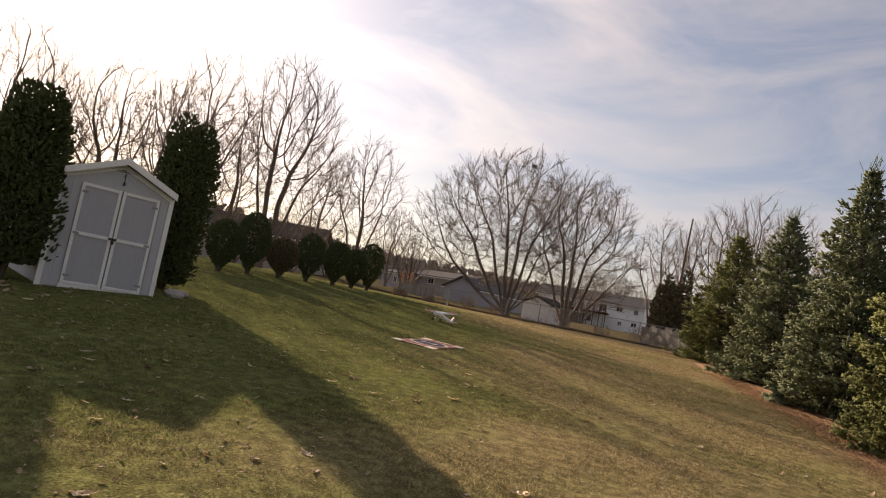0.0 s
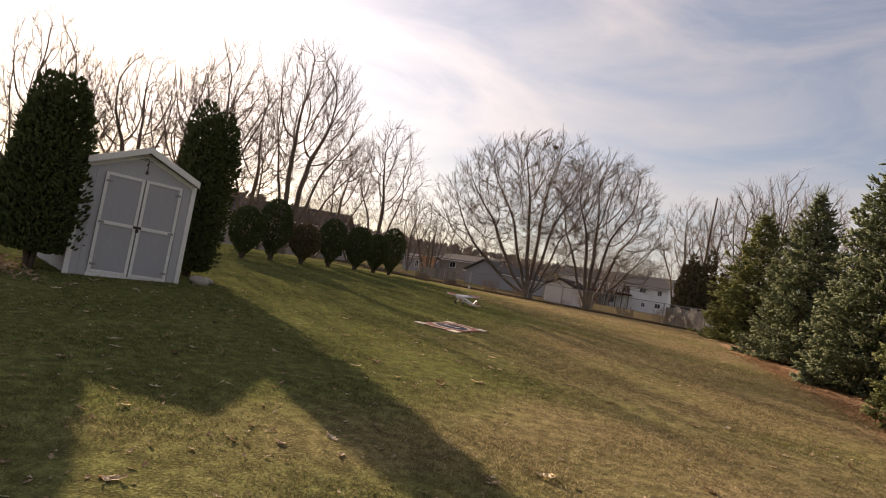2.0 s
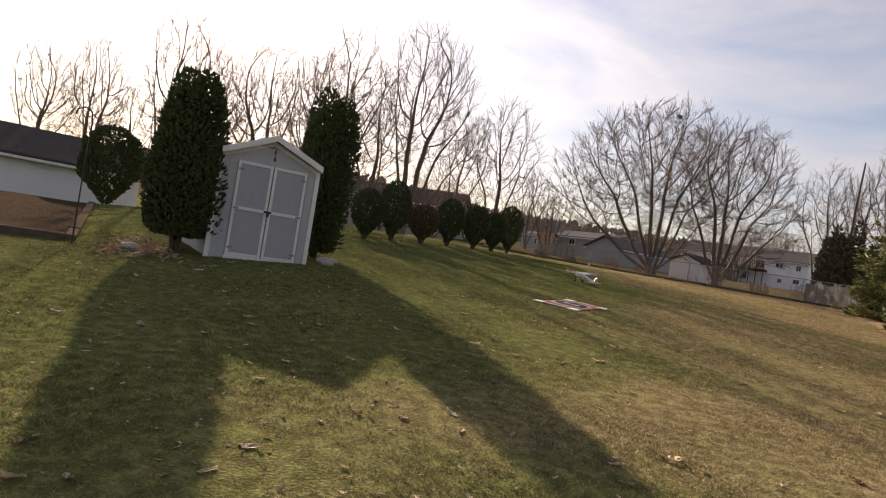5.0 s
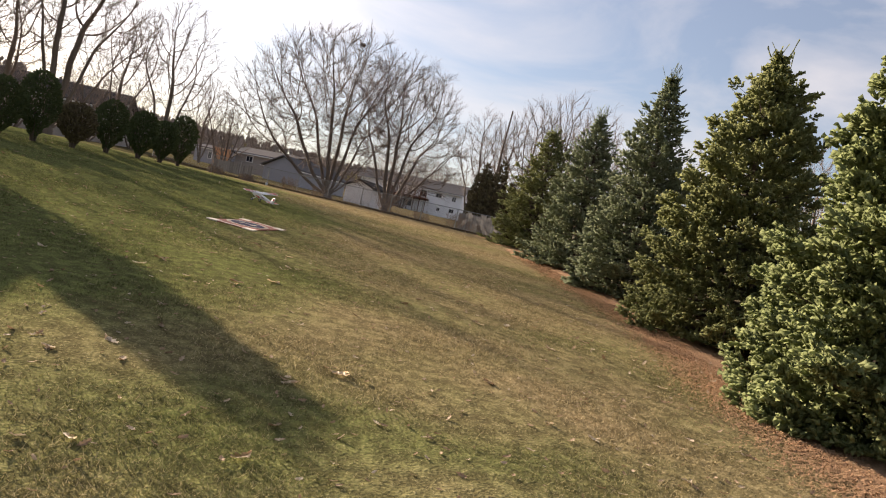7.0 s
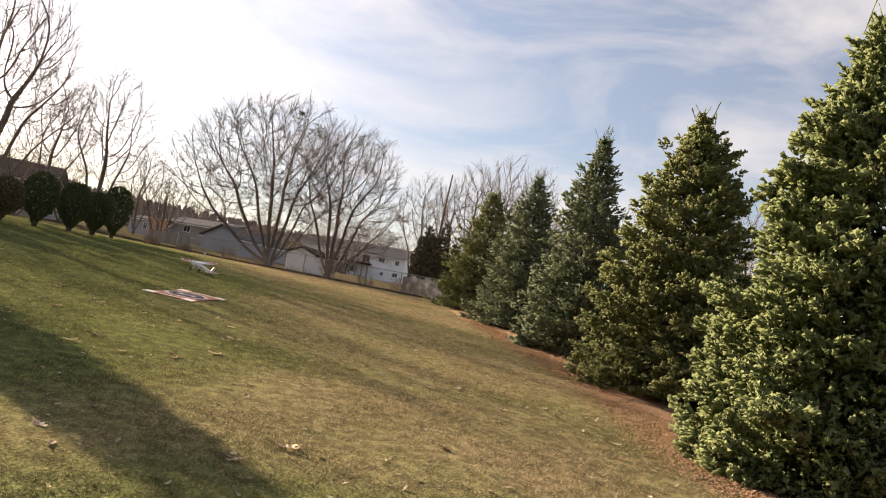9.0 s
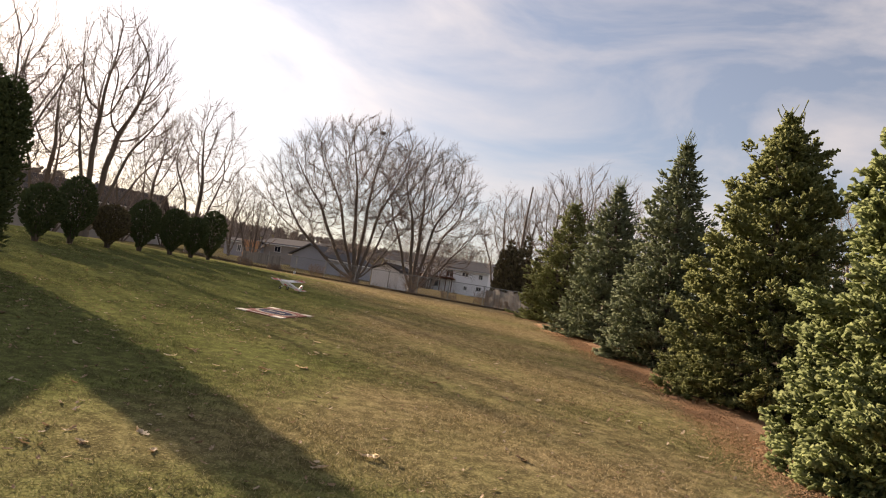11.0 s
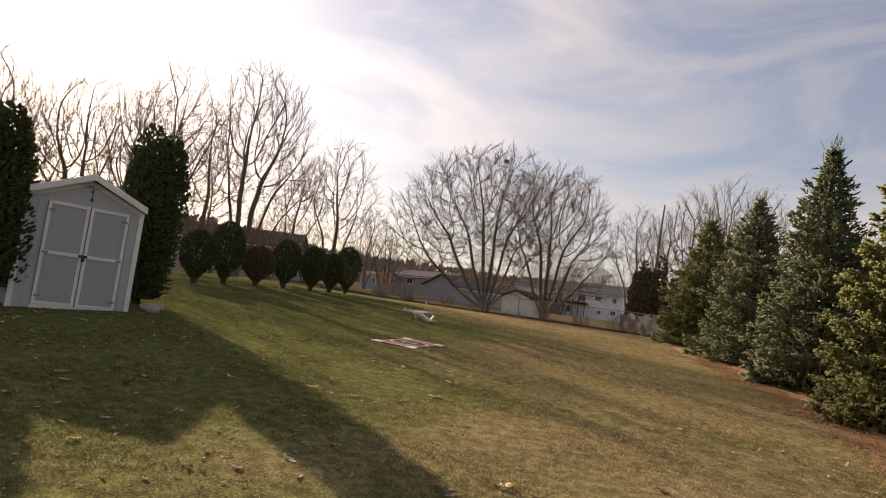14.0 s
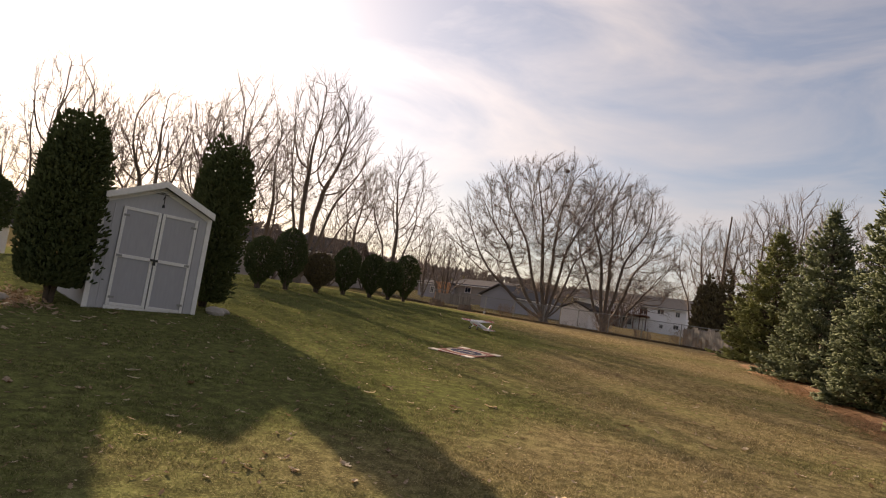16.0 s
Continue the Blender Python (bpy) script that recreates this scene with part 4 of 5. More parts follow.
    rod(bm, (0.02, -0.1, top - 0.4), (0.02, -0.1, top - 0.34), 0.028, 0.02)
    part("hanging_hook", bm, METAL_DARK, t, "dark hook and bell under the gable")
    part("sill", boxes(((-0.66, -0.05, -0.04), (0.76, -0.003, 0.045)), bevel=0.004), WHITE_TRIM, t)
    # siding grooves
    for k in range(1, 10):
        x = -h + k * wide / 10
        if abs(x - 0.05) > dw + 0.03:
            part("batten", boxes(((x - 0.008, -0.012, 0.0), (x + 0.008, -0.001, wall - 0.08)), bevel=0.002), SHED_GREY, t)
    return t


garden_shed()

for k, (yaw, far, s) in enumerate(((22.4, 14.6, 0.2), (21.9, 14.9, 0.15), (37.2, 13.3, 0.16))):
    bm = bmesh.new()
    bmesh.ops.create_icosphere(bm, subdivisions=2, radius=s)
    for v in bm.verts:
        v.co *= 1 + 0.25 * noise.noise(v.co * 6 + Vector((k * 3.1, 0, 0)))
        v.co.z *= 0.55
    st = part("stone", bm, STONE)
    st.matrix_world = pose(*spot(yaw, far, s * 0.25), 0, 0, k * 50)
    tagged(st, "weathered grey stone lying beside the shed", "stone", "stones beside the shed")

# ---- landing mat ----


def landing_mat():
    c = Vector((-0.42, 14.3, 0))
    c.z = float(gz(c.x, c.y))
    t = thing("landing_mat", c, 0, "faded red landing mat with a navy circle and cream corners", "mat")
    t.matrix_world = on_slope(c, -27, 0.014)
    w, d = 0.45, 0.68
    part("sheet", boxes(((-w, -d, -0.012), (w, d, 0.004)), bevel=0.003), MAT_RED, t)

    def disc(r0, r1, z, mat, name):
        bm = bmesh.new()
        ring = [[bm.verts.new((q * math.cos(a), q * math.sin(a) * 0.98, z)) for a in [k * math.tau / 40 for k in range(40)]] for q in ((r0, r1) if r0 else (r1,))]
        if r0:
            for k in range(40):
                bm.faces.new((ring[0][k], ring[1][k], ring[1][(k + 1) % 40], ring[0][(k + 1) % 40]))
        else:
            bm.faces.new(ring[0])
        bmesh.ops.solidify(bm, geom=bm.faces[:], thickness=0.003)
        part(name, bm, mat, t)
    disc(0, 0.335, 0.009, MAT_BLUE, "disc")
    disc(0.338, 0.42, 0.009, MAT_CREAM, "ring")
    for x in (-1, 1):
        for y in (-1, 1):
            x0, x1 = sorted((x * 0.28, x * (w + 0.05)))
            y0, y1 = sorted((y * 0.5, y * (d + 0.03)))
            part("corner_patch", boxes(((x0, y0, -0.01), (x1, y1, 0.009)), bevel=0.002), MAT_CREAM, t)
    for y in (-1, 1):
        y0, y1 = sorted((y * (d - 0.07), y * (d - 0.01)))
        part("edge_bar", boxes(((-0.2, y0, 0.005), (0.2, y1, 0.009))), MAT_CREAM, t)
    # plain bars in the circle
    for lo, hi in (((-0.17, -0.08, 0.011), (-0.11, 0.08, 0.014)), ((0.11, -0.08, 0.011), (0.17, 0.08, 0.014)), ((-0.11, -0.025, 0.011), (0.11, 0.025, 0.014))):
        part("bar", boxes((lo, hi)), MAT_CREAM, t)


landing_mat()

# ---- model airplane ----


def model_airplane():
    c = spot(1.2, 20.4)
    t = thing("model_airplane", c, 0, "white foam high-wing model airplane with red stripes on the lawn", "model airplane")
    t.matrix_world = on_slope(c, 42, 0.012) @ pose(0, 0.13, 0, 11.5) @ pose(0, -0.13, 0) @ Matrix.Diagonal((0.82, 0.82, 0.82, 1))
    # nose along +y, wheels at z = 0
    def loft(rings, name, mat, parent, label=""):
        bm = bmesh.new()
        made = [[bm.verts.new(p) for p in ring] for ring in rings]
        n = len(made[0])
        for a, b in zip(made, made[1:]):
            for k in range(n):
                bm.faces.new((a[k], a[(k + 1) % n], b[(k + 1) % n], b[k]))
        bm.faces.new(made[0][::-1])
        bm.faces.new(made[-1])
        bmesh.ops.recalc_face_normals(bm, faces=bm.faces[:])
        return part(name, bm, mat, parent, label, flat=False)

    def oval(y, z, w, h, n=14):
        return [(w * math.copysign(abs(math.cos(a)) ** 0.7, math.cos(a)), y, z + h * math.copysign(abs(math.sin(a)) ** 0.7, math.sin(a))) for a in [k * math.tau / n for k in range(n)]]
    body = loft([oval(-0.72, 0.27, 0.015, 0.03), oval(-0.4, 0.265, 0.035, 0.045), oval(-0.12, 0.25, 0.055, 0.075), oval(0.1, 0.24, 0.062, 0.09),
                 oval(0.26, 0.225, 0.06, 0.08), oval(0.36, 0.215, 0.05, 0.058), oval(0.41, 0.212, 0.03, 0.035)], "fuselage", FOAM, t)
    loft([oval(0.14, 0.325, 0.05, 0.02), oval(0.2, 0.31, 0.055, 0.03), oval(0.3, 0.272, 0.045, 0.025)], "canopy", BLACK, t, "black canopy")
    for s in (-1, 1):
        part("side_flash", boxes(((min(s * 0.0625, s * 0.0655), -0.05, 0.19), (max(s * 0.0625, s * 0.0655), 0.16, 0.225))), RED, body, "red flash on the fuselage side")
        part("side_bar", boxes(((min(s * 0.055, s * 0.0585), -0.26, 0.25), (max(s * 0.055, s * 0.0585), -0.1, 0.275))), MAROON, body, "dark red bar")
    # wing: airfoil sections with slight dihedral
    def foil(x, chord, y0, z, thick):
        out = []
        for k in range(16):
            a = k * math.tau / 16
            u = (1 - math.cos(a)) / 2
            out.append((x, y0 + chord * (0.5 - u), z + thick * math.sin(a) * (1 - u * 0.75) + 0.01 * math.sin(math.pi * u)))
        return out
    span = 0.75
    wing = loft([foil(x, ch, 0.05, 0.345 + abs(x) * 0.05, th) for x, ch, th in ((-span, 0.13, 0.006), (-0.71, 0.2, 0.013), (-0.35, 0.23, 0.018), (0, 0.24, 0.02), (0.35, 0.23, 0.018), (0.71, 0.2, 0.013), (span, 0.13, 0.006))], "wing", FOAM, t)
    for s in (-1, 1):
        for x0, x1, skew, mat in ((0.22, 0.245, 0.05, MAROON), (0.29, 0.33, 0.09, MAROON), (0.335, 0.385, 0.09, RED), (0.42, 0.52, 0.12, RED), (0.545, 0.56, 0.1, MAROON), (0.58, 0.68, 0.04, RED)):
            bm = bmesh.new()
            def top(x, y):
                return (s * x, y, 0.371 + x * 0.05 - max(0, abs(y - 0.07) - 0.03) * 0.13 - x * 0.008)
            rows = [[bm.verts.new(top(x0 + skew * f + (x1 - x0) * g, 0.145 - 0.19 * f)) for g in (0, 1)] for f in (0, 0.33, 0.66, 1)]
            for a, b in zip(rows, rows[1:]):
                bm.faces.new((a[0], a[1], b[1], b[0]))
            bmesh.ops.solidify(bm, geom=bm.faces[:], thickness=0.004)
            part("stripe", bm, mat, wing)
    tail = loft([[(x, y0 + ch * q, 0.275 + dz) for q, dz in ((-0.5, 0), (0, -0.006), (0.5, 0), (0, 0.006))] for x, ch, y0 in ((-0.26, 0.1, -0.68), (-0.2, 0.15, -0.66), (0, 0.18, -0.65), (0.2, 0.15, -0.66), (0.26, 0.1, -0.68))], "tailplane", FOAM, t)
    for s in (-1, 1):
        for x0 in (0.1, 0.17):
            part("stripe", boxes(((min(s * x0, s * (x0 + 0.045)), -0.72, 0.2815), (max(s * x0, s * (x0 + 0.045)), -0.6, 0.2845))), RED, tail)
    fin = loft([[(dx, y0 + ch * q, z) for q, dx in ((-0.5, 0), (0, -0.007), (0.5, 0), (0, 0.007))] for z, ch, y0 in ((0.27, 0.2, -0.64), (0.38, 0.15, -0.68), (0.47, 0.09, -0.71))], "fin", FOAM, t)
    for s in (-1, 1):
        part("stripe", boxes(((min(s * 0.0085, s * 0.0105), -0.72, 0.36), (max(s * 0.0085, s * 0.0105), -0.65, 0.43))), RED, fin)
    for s in (-1, 1):
        bm = bmesh.new()
        rod(bm, (s * 0.04, 0.14, 0.17), (s * 0.17, 0.16, 0.055), 0.016, 0.01)
        part("landing_leg", bm, FOAM, t)
        bm = bmesh.new()
        rod(bm, (s * 0.16, 0.16, 0.05), (s * 0.195, 0.16, 0.05), 0.05, sides=18)
        wheel = part("wheel", bm, RUBBER, t)
        bm = bmesh.new()
        rod(bm, (s * 0.155, 0.16, 0.05), (s * 0.2, 0.16, 0.05), 0.018, sides=10)
        part("hub", bm, FOAM, wheel)
    bm = bmesh.new()
    rod(bm, (-0.008, -0.66, 0.187), (0.008, -0.66, 0.187), 0.02, sides=12)
    rod(bm, (0, -0.66, 0.19), (0, -0.64, 0.25), 0.005)
    part("tail_wheel", bm, RUBBER, t)
    loft([oval(0.412, 0.212, 0.028, 0.028), oval(0.44, 0.212, 0.02, 0.02), oval(0.465, 0.212, 0.004, 0.004)], "spinner", FOAM, t)
    bm = bmesh.new()
    for s in (-1, 1):
        prism(bm, [(s * 0.015, 0.195), (s * 0.13, 0.2), (s * 0.14, 0.215), (s * 0.02, 0.228)], 1, 0.43, 0.435)
    part("propeller", bm, BLACK, t, "black two-blade propeller")


model_airplane()

# ---- fences ----


def chain_fence():
    t = thing("chain_link_fence", (0, 0, 0), 0, "galvanised chain-link fence with thin posts behind the lawn", "fence")
    pts = [Vector((p[0], p[1], 0)) for p in FENCE]
    tall = 1.12
    posts = []
    for a, b in zip(pts, pts[1:]):
        n = max(2, round((b - a).length / 2.6))
        posts += [a.lerp(b, k / n) for k in range(n)]
    posts.append(pts[-1])
    posts = [Vector((p.x, p.y, float(gz(p.x, p.y)))) for p in posts]
    wires = []
    for p in posts:
        bm = bmesh.new()
        rod(bm, p - Vector((0, 0, 0.1)), p + Vector((0, 0, tall + 0.03)), 0.028, sides=7)
        part("post", bm, GALV, t)
    for a, b in zip(posts, posts[1:]):
        bm = bmesh.new()
        rod(bm, a + Vector((0, 0, tall)), b + Vector((0, 0, tall)), 0.02, sides=6)
        part("top_rail", bm, GALV, t)
        n = int((b - a).length / 0.13)
        for k in range(-9, n):
            for flip in (0, 1):
                u0, u1 = k / n, (k + 9) / n
                z0, z1 = 0.03, tall - 0.02
                if u0 < 0:
                    z0 += (z1 - z0) * (-u0) / (u1 - u0)
                    u0 = 0
                if u1 > 1:
                    z1 -= (z1 - 0.03) * (u1 - 1) / (u1 - k / n)
                    u1 = 1
                if u1 - u0 < 0.01:
                    continue
                if flip:
                    u0, u1 = 1 - u0, 1 - u1
                wires.append(([a.lerp(b, u0) + Vector((0, 0, z0)), a.lerp(b, u1) + Vector((0, 0, z1))], [0.0035, 0.0035], 3))
    tagged(obj("wire_mesh", *tubes(wires), GALV, t), "fine diamond wire mesh", kind="stuff")


chain_fence()


def board_fence(name, a, b, tall, step, label):
    a, b = Vector(a), Vector(b)
    flat = Vector((b.x - a.x, b.y - a.y, 0))
    turn = math.degrees(math.atan2(flat.y, flat.x))
    t = thing(name, a, turn, label, "fence")
    n = int(flat.length / step)
    r = random.Random(4)
    me = None
    for k in range(n):
        x = k * step
        p = a.lerp(b, k / n)
        z = float(gz(p.x, p.y)) - a.z
        bm = bmesh.new()
        w, h = step * 0.43, tall * r.uniform(0.9, 1.05)
        prism(bm, [(x - w, z - 0.05), (x + w, z - 0.05), (x + w, z + h - 0.05), (x, z + h), (x - w, z + h - 0.05)], 1, -0.012, 0.012)
        part("board", bm, WOOD_GREY, t)
    end = float(gz(b.x, b.y)) - a.z
    for f in (0.3, 0.8):
        bm = bmesh.new()
        rod(bm, (0, 0.04, tall * f), (flat.length, 0.04, end + tall * f), 0.035, sides=4)
        part("rail", bm, WOOD_GREY, t)


board_fence("board_fence", spot(-15.2, 41.0), spot(-18.9, 37.0), 1.15, 0.16, "weathered grey board fence before dark junipers")
board_fence("board_fence", spot(5.0, 66), spot(1.8, 62), 1.0, 0.3, "dark weathered board fence before the far houses")

# ---- buildings ----


def gable_house(name, corner, turn, wide, deep, wall, ridge, siding, label, category, windows=(), over=0.4, axis="x", trim=WHITE_TRIM, courses=0.0, roof=None, skirt=0.5):
    """A building whose front runs along local x from 0 to wide at y = 0, facing -y; the ridge runs along the given axis."""
    t = thing(name, corner, turn, label, category)
    bm = bmesh.new()
    if axis == "x":
        prism(bm, [(0, -skirt), (deep, -skirt), (deep, wall), (deep / 2, ridge), (0, wall)], 0, 0, wide)
    else:
        prism(bm, [(0, -skirt), (wide, -skirt), (wide, wall), (wide / 2, ridge), (0, wall)], 1, 0, deep)
    body = part("wall", bm, siding, t)
    run = deep if axis == "x" else wide
    slope = (ridge - wall) / (run / 2)
    for s in (-1, 1):
        bm = bmesh.new()
        u0, u1 = run / 2, (run / 2 + s * (run / 2 + over))
        z0, z1 = ridge + 0.02, wall - slope * over + 0.02
        prism(bm, [(u0, z0), (u1, z1), (u1, z1 + 0.14), (u0, z0 + 0.14)], 0 if axis == "x" else 1, -over, (wide if axis == "x" else deep) + over)
        part("roof", bm, roof or ROOF_GREY, t)
        bm = bmesh.new()
        if axis == "x":
            box(bm, (-over, u1 - 0.04, z1 - 0.1), (wide + over, u1 + 0.04, z1 + 0.02))
        else:
            box(bm, (u1 - 0.03, -over, z1 - 0.08), (u1 + 0.03, deep + over, z1 + 0.02))
        part("fascia", bm, trim, t)
    if courses:
        z = 0.1
        while z < wall - 0.05:
            bm = bmesh.new()
            prism(bm, [(-0.02, z), (-0.002, z), (-0.002, z + courses * 0.95)], 0, 0.0, wide)
            part("siding_course", bm, siding, body)
            z += courses
    for x, z, w, h in windows:
        frame_ob = part("window", boxes(((x - 0.08, -0.05, z - 0.08), (x + w + 0.08, -0.003, z + h + 0.08)), bevel=0.01), trim, t)
        for q in (0, 1):
            part("pane", boxes(((x + q * w / 2 + 0.03, -0.058, z), (x + (q + 1) * w / 2 - 0.03, -0.052, z + h))), GLASS, frame_ob)
    return t


def at_height(yaw, far, el):
    p = spot(yaw, far)
    return Vector((p.x, p.y, 1.65 + far * math.tan(radians(el))))


# small grey shed behind the fence
p = at_height(-5.45, 57, 1.05)
q = at_height(-7.7, 55.5, 1.1)
gable_house("backyard_shed", p, math.degrees(math.atan2(q.y - p.y, q.x - p.x)), (q - p).length, 2.6, 1.45, 1.95, SIDING_WHITE,
            "small pale grey gabled backyard shed behind the fence", "shed", over=0.12, axis="y", trim=ROOF_DARK, roof=ROOF_DARK)

# long white house with a raised deck
p = at_height(-6.6, 132, 1.7)
q = at_height(-15.15, 128, 1.95)
house_turn = math.degrees(math.atan2(q.y - p.y, q.x - p.x))
L = (q - p).length
gable_house("white_house", p, house_turn, L, 8.5, 4.3, 6.2, SIDING_WHITE, "long white two-storey house with grey roof and deck", "house",
            windows=((L * 0.6, 2.7, 1.1, 1.1), (L * 0.75, 3.0, 1.1, 0.7), (L * 0.91, 2.8, 0.7, 0.8), (L * 0.78, 0.5, 0.6, 0.6), (L * 0.9, 0.6, 0.9, 0.7), (L * 0.45, 0.4, 1.6, 1.5)), over=0.6, skirt=2.0)
deck = thing("raised_deck", p, house_turn, "red-brown wooden deck with railing on the white house", "deck")
part("floor", boxes(((L * 0.3, -3.6, 2.0), (L * 0.69, -0.02, 2.25))), DECK, deck)
part("skirting", boxes(((L * 0.3, -3.5, -0.6), (L * 0.45, -3.3, 1.99))), DECK, deck)
for k in range(8):
    x = L * (0.3 + 0.39 * k / 7)
    part("post", boxes(((x - 0.07, -3.6, -1.6), (x + 0.07, -3.46, 1.99))), DECK, deck)
    part("post", boxes(((x - 0.06, -3.6, 2.26), (x + 0.06, -3.48, 3.2))), DECK, deck)
for k in range(29):
    x = L * (0.3 + 0.39 * (k + 0.5) / 29)
    part("baluster", boxes(((x - 0.05, -3.59, 2.26), (x + 0.05, -3.55, 3.19))), DECK, deck)
for z in (2.4, 3.2):
    part("rail", boxes(((L * 0.3, -3.62, z), (L * 0.69, -3.54, z + 0.07))), DECK, deck)

# grey garage, tan house and a low house farther along
p = at_height(1.25, 76, 1.5)
q = at_height(-1.7, 72, 1.35)
gable_house("grey_garage", p, math.degrees(math.atan2(q.y - p.y, q.x - p.x)), (q - p).length, 7.0, 1.5, 2.65, SIDING_GREY,
            "grey gabled garage behind the chain-link fence", "garage", over=0.3, axis="y")
p = at_height(3.95, 98, 2.1)
q = at_height(-0.5, 92, 2.0)
W2 = (q - p).length
gable_house("tan_house", p, math.degrees(math.atan2(q.y - p.y, q.x - p.x)), W2, 7.0, 1.75, 2.7, SIDING_TAN, "low tan house with a shallow grey roof", "house",
            windows=((W2 * 0.3, 0.7, 1.0, 0.7),), over=0.4, skirt=1.5)
p = at_height(6.6, 96, 1.8)
q = at_height(4.85, 94, 1.8)
W3 = (q - p).length
gable_house("low_house", p, math.degrees(math.atan2(q.y - p.y, q.x - p.x)), W3, 5.0, 1.75, 2.2, SIDING_GREY, "low blue-grey house beside orange boards", "house",
            windows=((W3 * 0.6, 0.5, 0.5, 0.8),), over=0.4, skirt=1.5)
p = at_height(5.2, 90, 2.3)
q = at_height(3.95, 89, 2.3)
panel = thing("privacy_panel", p, math.degrees(math.atan2(q.y - p.y, q.x - p.x)), "sunlit orange cedar privacy panel", "fence panel")
for k in range(9):
    w = (q - p).length / 9
    part("board", boxes(((k * w + 0.01, -0.03, -1.0), ((k + 1) * w - 0.01, 0.03, 1.3))), ORANGE, panel)

# white house beyond the garden bed
p = at_height(48.0, 35, -0.9)
q = at_height(37.4, 37, 0.1)
WH = (q - p).length
gable_house("neighbour_house", p, math.degrees(math.atan2(q.y - p.y, q.x - p.x)), WH, 8.0, 2.0, 3.4, SIDING_WHITE,
            "white house with lapped siding and dark grey roof", "house", over=0.45, courses=0.2, skirt=1.5, roof=ROOF_DARK)

# dark roof of a house behind the browsed row
p = at_height(23.0, 70, 3.0)
q = at_height(12.6, 66, 2.6)
gable_house("rear_house", p, math.degrees(math.atan2(q.y - p.y, q.x - p.x)), (q - p).length, 8.0, 1.1, 2.7, SIDING_TAN, "dark-roofed house behind the browsed evergreens", "house", over=0.5, skirt=3.0, roof=ROOF_DARK)

# ---- garden corner ----
bed = thing("garden_bed", spot(41.4, 13.9), 0, "raised garden bed edged with old timbers", "garden bed")
a, b = spot(41.3, 13.6), spot(40.3, 23.5)
run = (b - a)
turn = math.degrees(math.atan2(run.y, run.x))
bed.matrix_world = pose(a.x, a.y, a.z - 0.05, 0, -math.degrees(math.atan2(run.z, run.xy.length)), turn)
RL = run.length
for z in (0,):
    part("timber", boxes(((0.0, -0.09, z * 0.17), (RL * 0.5 - 0.01, 0.09, z * 0.17 + 0.16)), bevel=0.015), TIMBER, bed)
    part("timber", boxes(((RL * 0.5, -0.09, z * 0.17), (RL, 0.09, z * 0.17 + 0.16)), bevel=0.015), TIMBER, bed)
    part("timber", boxes(((0.0, 0.1, z * 0.17), (0.18, 4.2, z * 0.17 + 0.16)), bevel=0.015), TIMBER, bed)
part("soil", boxes(((0.19, 0.1, -0.1), (RL, 4.2, 0.07)), bevel=0.03), SOIL_BED, bed)

hook = thing("shepherd_hook", spot(41.15, 13.2), 0, "thin dark metal shepherd's hook standing at the garden bed", "garden hook")
path = [(0, 0, -0.15), (0, 0, 1.3), (0.02, 0, 2.1), (-0.02, 0, 2.28), (-0.16, 0, 2.34), (-0.3, 0, 2.3), (-0.34, 0, 2.2)]
obj("pole", *tubes([(path, [0.013] * 7, 7)]), METAL_DARK, hook)
obj("step", *tubes([([(-0.12, 0, 0.28), (0.12, 0, 0.28)], [0.01, 0.01], 6)]), METAL_DARK, hook)

# bird or squirrel nest in the broad tree
a = radians(-4.45)
nest_at = (-45.5 * math.sin(-radians(4.45)), 45.5 * math.cos(a), 1.65 + 45.5 * math.tan(radians(13.7)))
r = random.Random(9)
sticks = []
for k in range(140):
    u = Vector((r.gauss(0, 1), r.gauss(0, 1), r.gauss(0, 1))).normalized() * 0.16
    d = Vector((r.gauss(0, 1), r.gauss(0, 1), r.gauss(0, 0.5))).normalized() * 0.17
    sticks.append(([u - d, u + d], [0.012, 0.008], 3))
sticks.append(([(0, 0, -0.1), (0.1, 0.2, -2.6)], [0.02, 0.03], 4))
nest = obj("squirrel_nest", *tubes(sticks), BARK)
nest.location = nest_at
nest.scale = (0.7, 0.7, 0.62)
tagged(nest, "dark ball of twigs and leaves in a treetop", "nest")

# small white bucket and two young shrubs on the lawn before the fence
bucket = thing("bucket", spot(0.80, 43.5), 0, "small white plastic bucket standing before the fence", "bucket")
bm = bmesh.new()
rod(bm, (0, 0, 0), (0, 0, 0.15), 0.06, 0.075, sides=16)
part("body", bm, WHITE_TRIM, bucket)
bm = bmesh.new()
rod(bm, (0, 0, 0.151), (0, 0, 0.165), 0.08, sides=16)
part("lid", bm, WHITE_TRIM, bucket)
for yaw, far, tall, seed in ((4.90, 37.0, 0.6, 91), (2.30, 38.0, 0.55, 92)):
    thick, thin = grow(seed, tall, 12, 0.5, (0, 0), twigs=0.5, trunk_r=0.014, crown=tall * 0.6, depth=3)
    t = thing("shrub", spot(yaw, far), 0, "small dark twiggy shrub standing on the lawn", "shrub", "young shrubs on the lawn")
    obj("brush", *tubes([(p, w, 3) for p, w, s in thick + thin]), TWIG, t)

# ---- fallen leaves ----


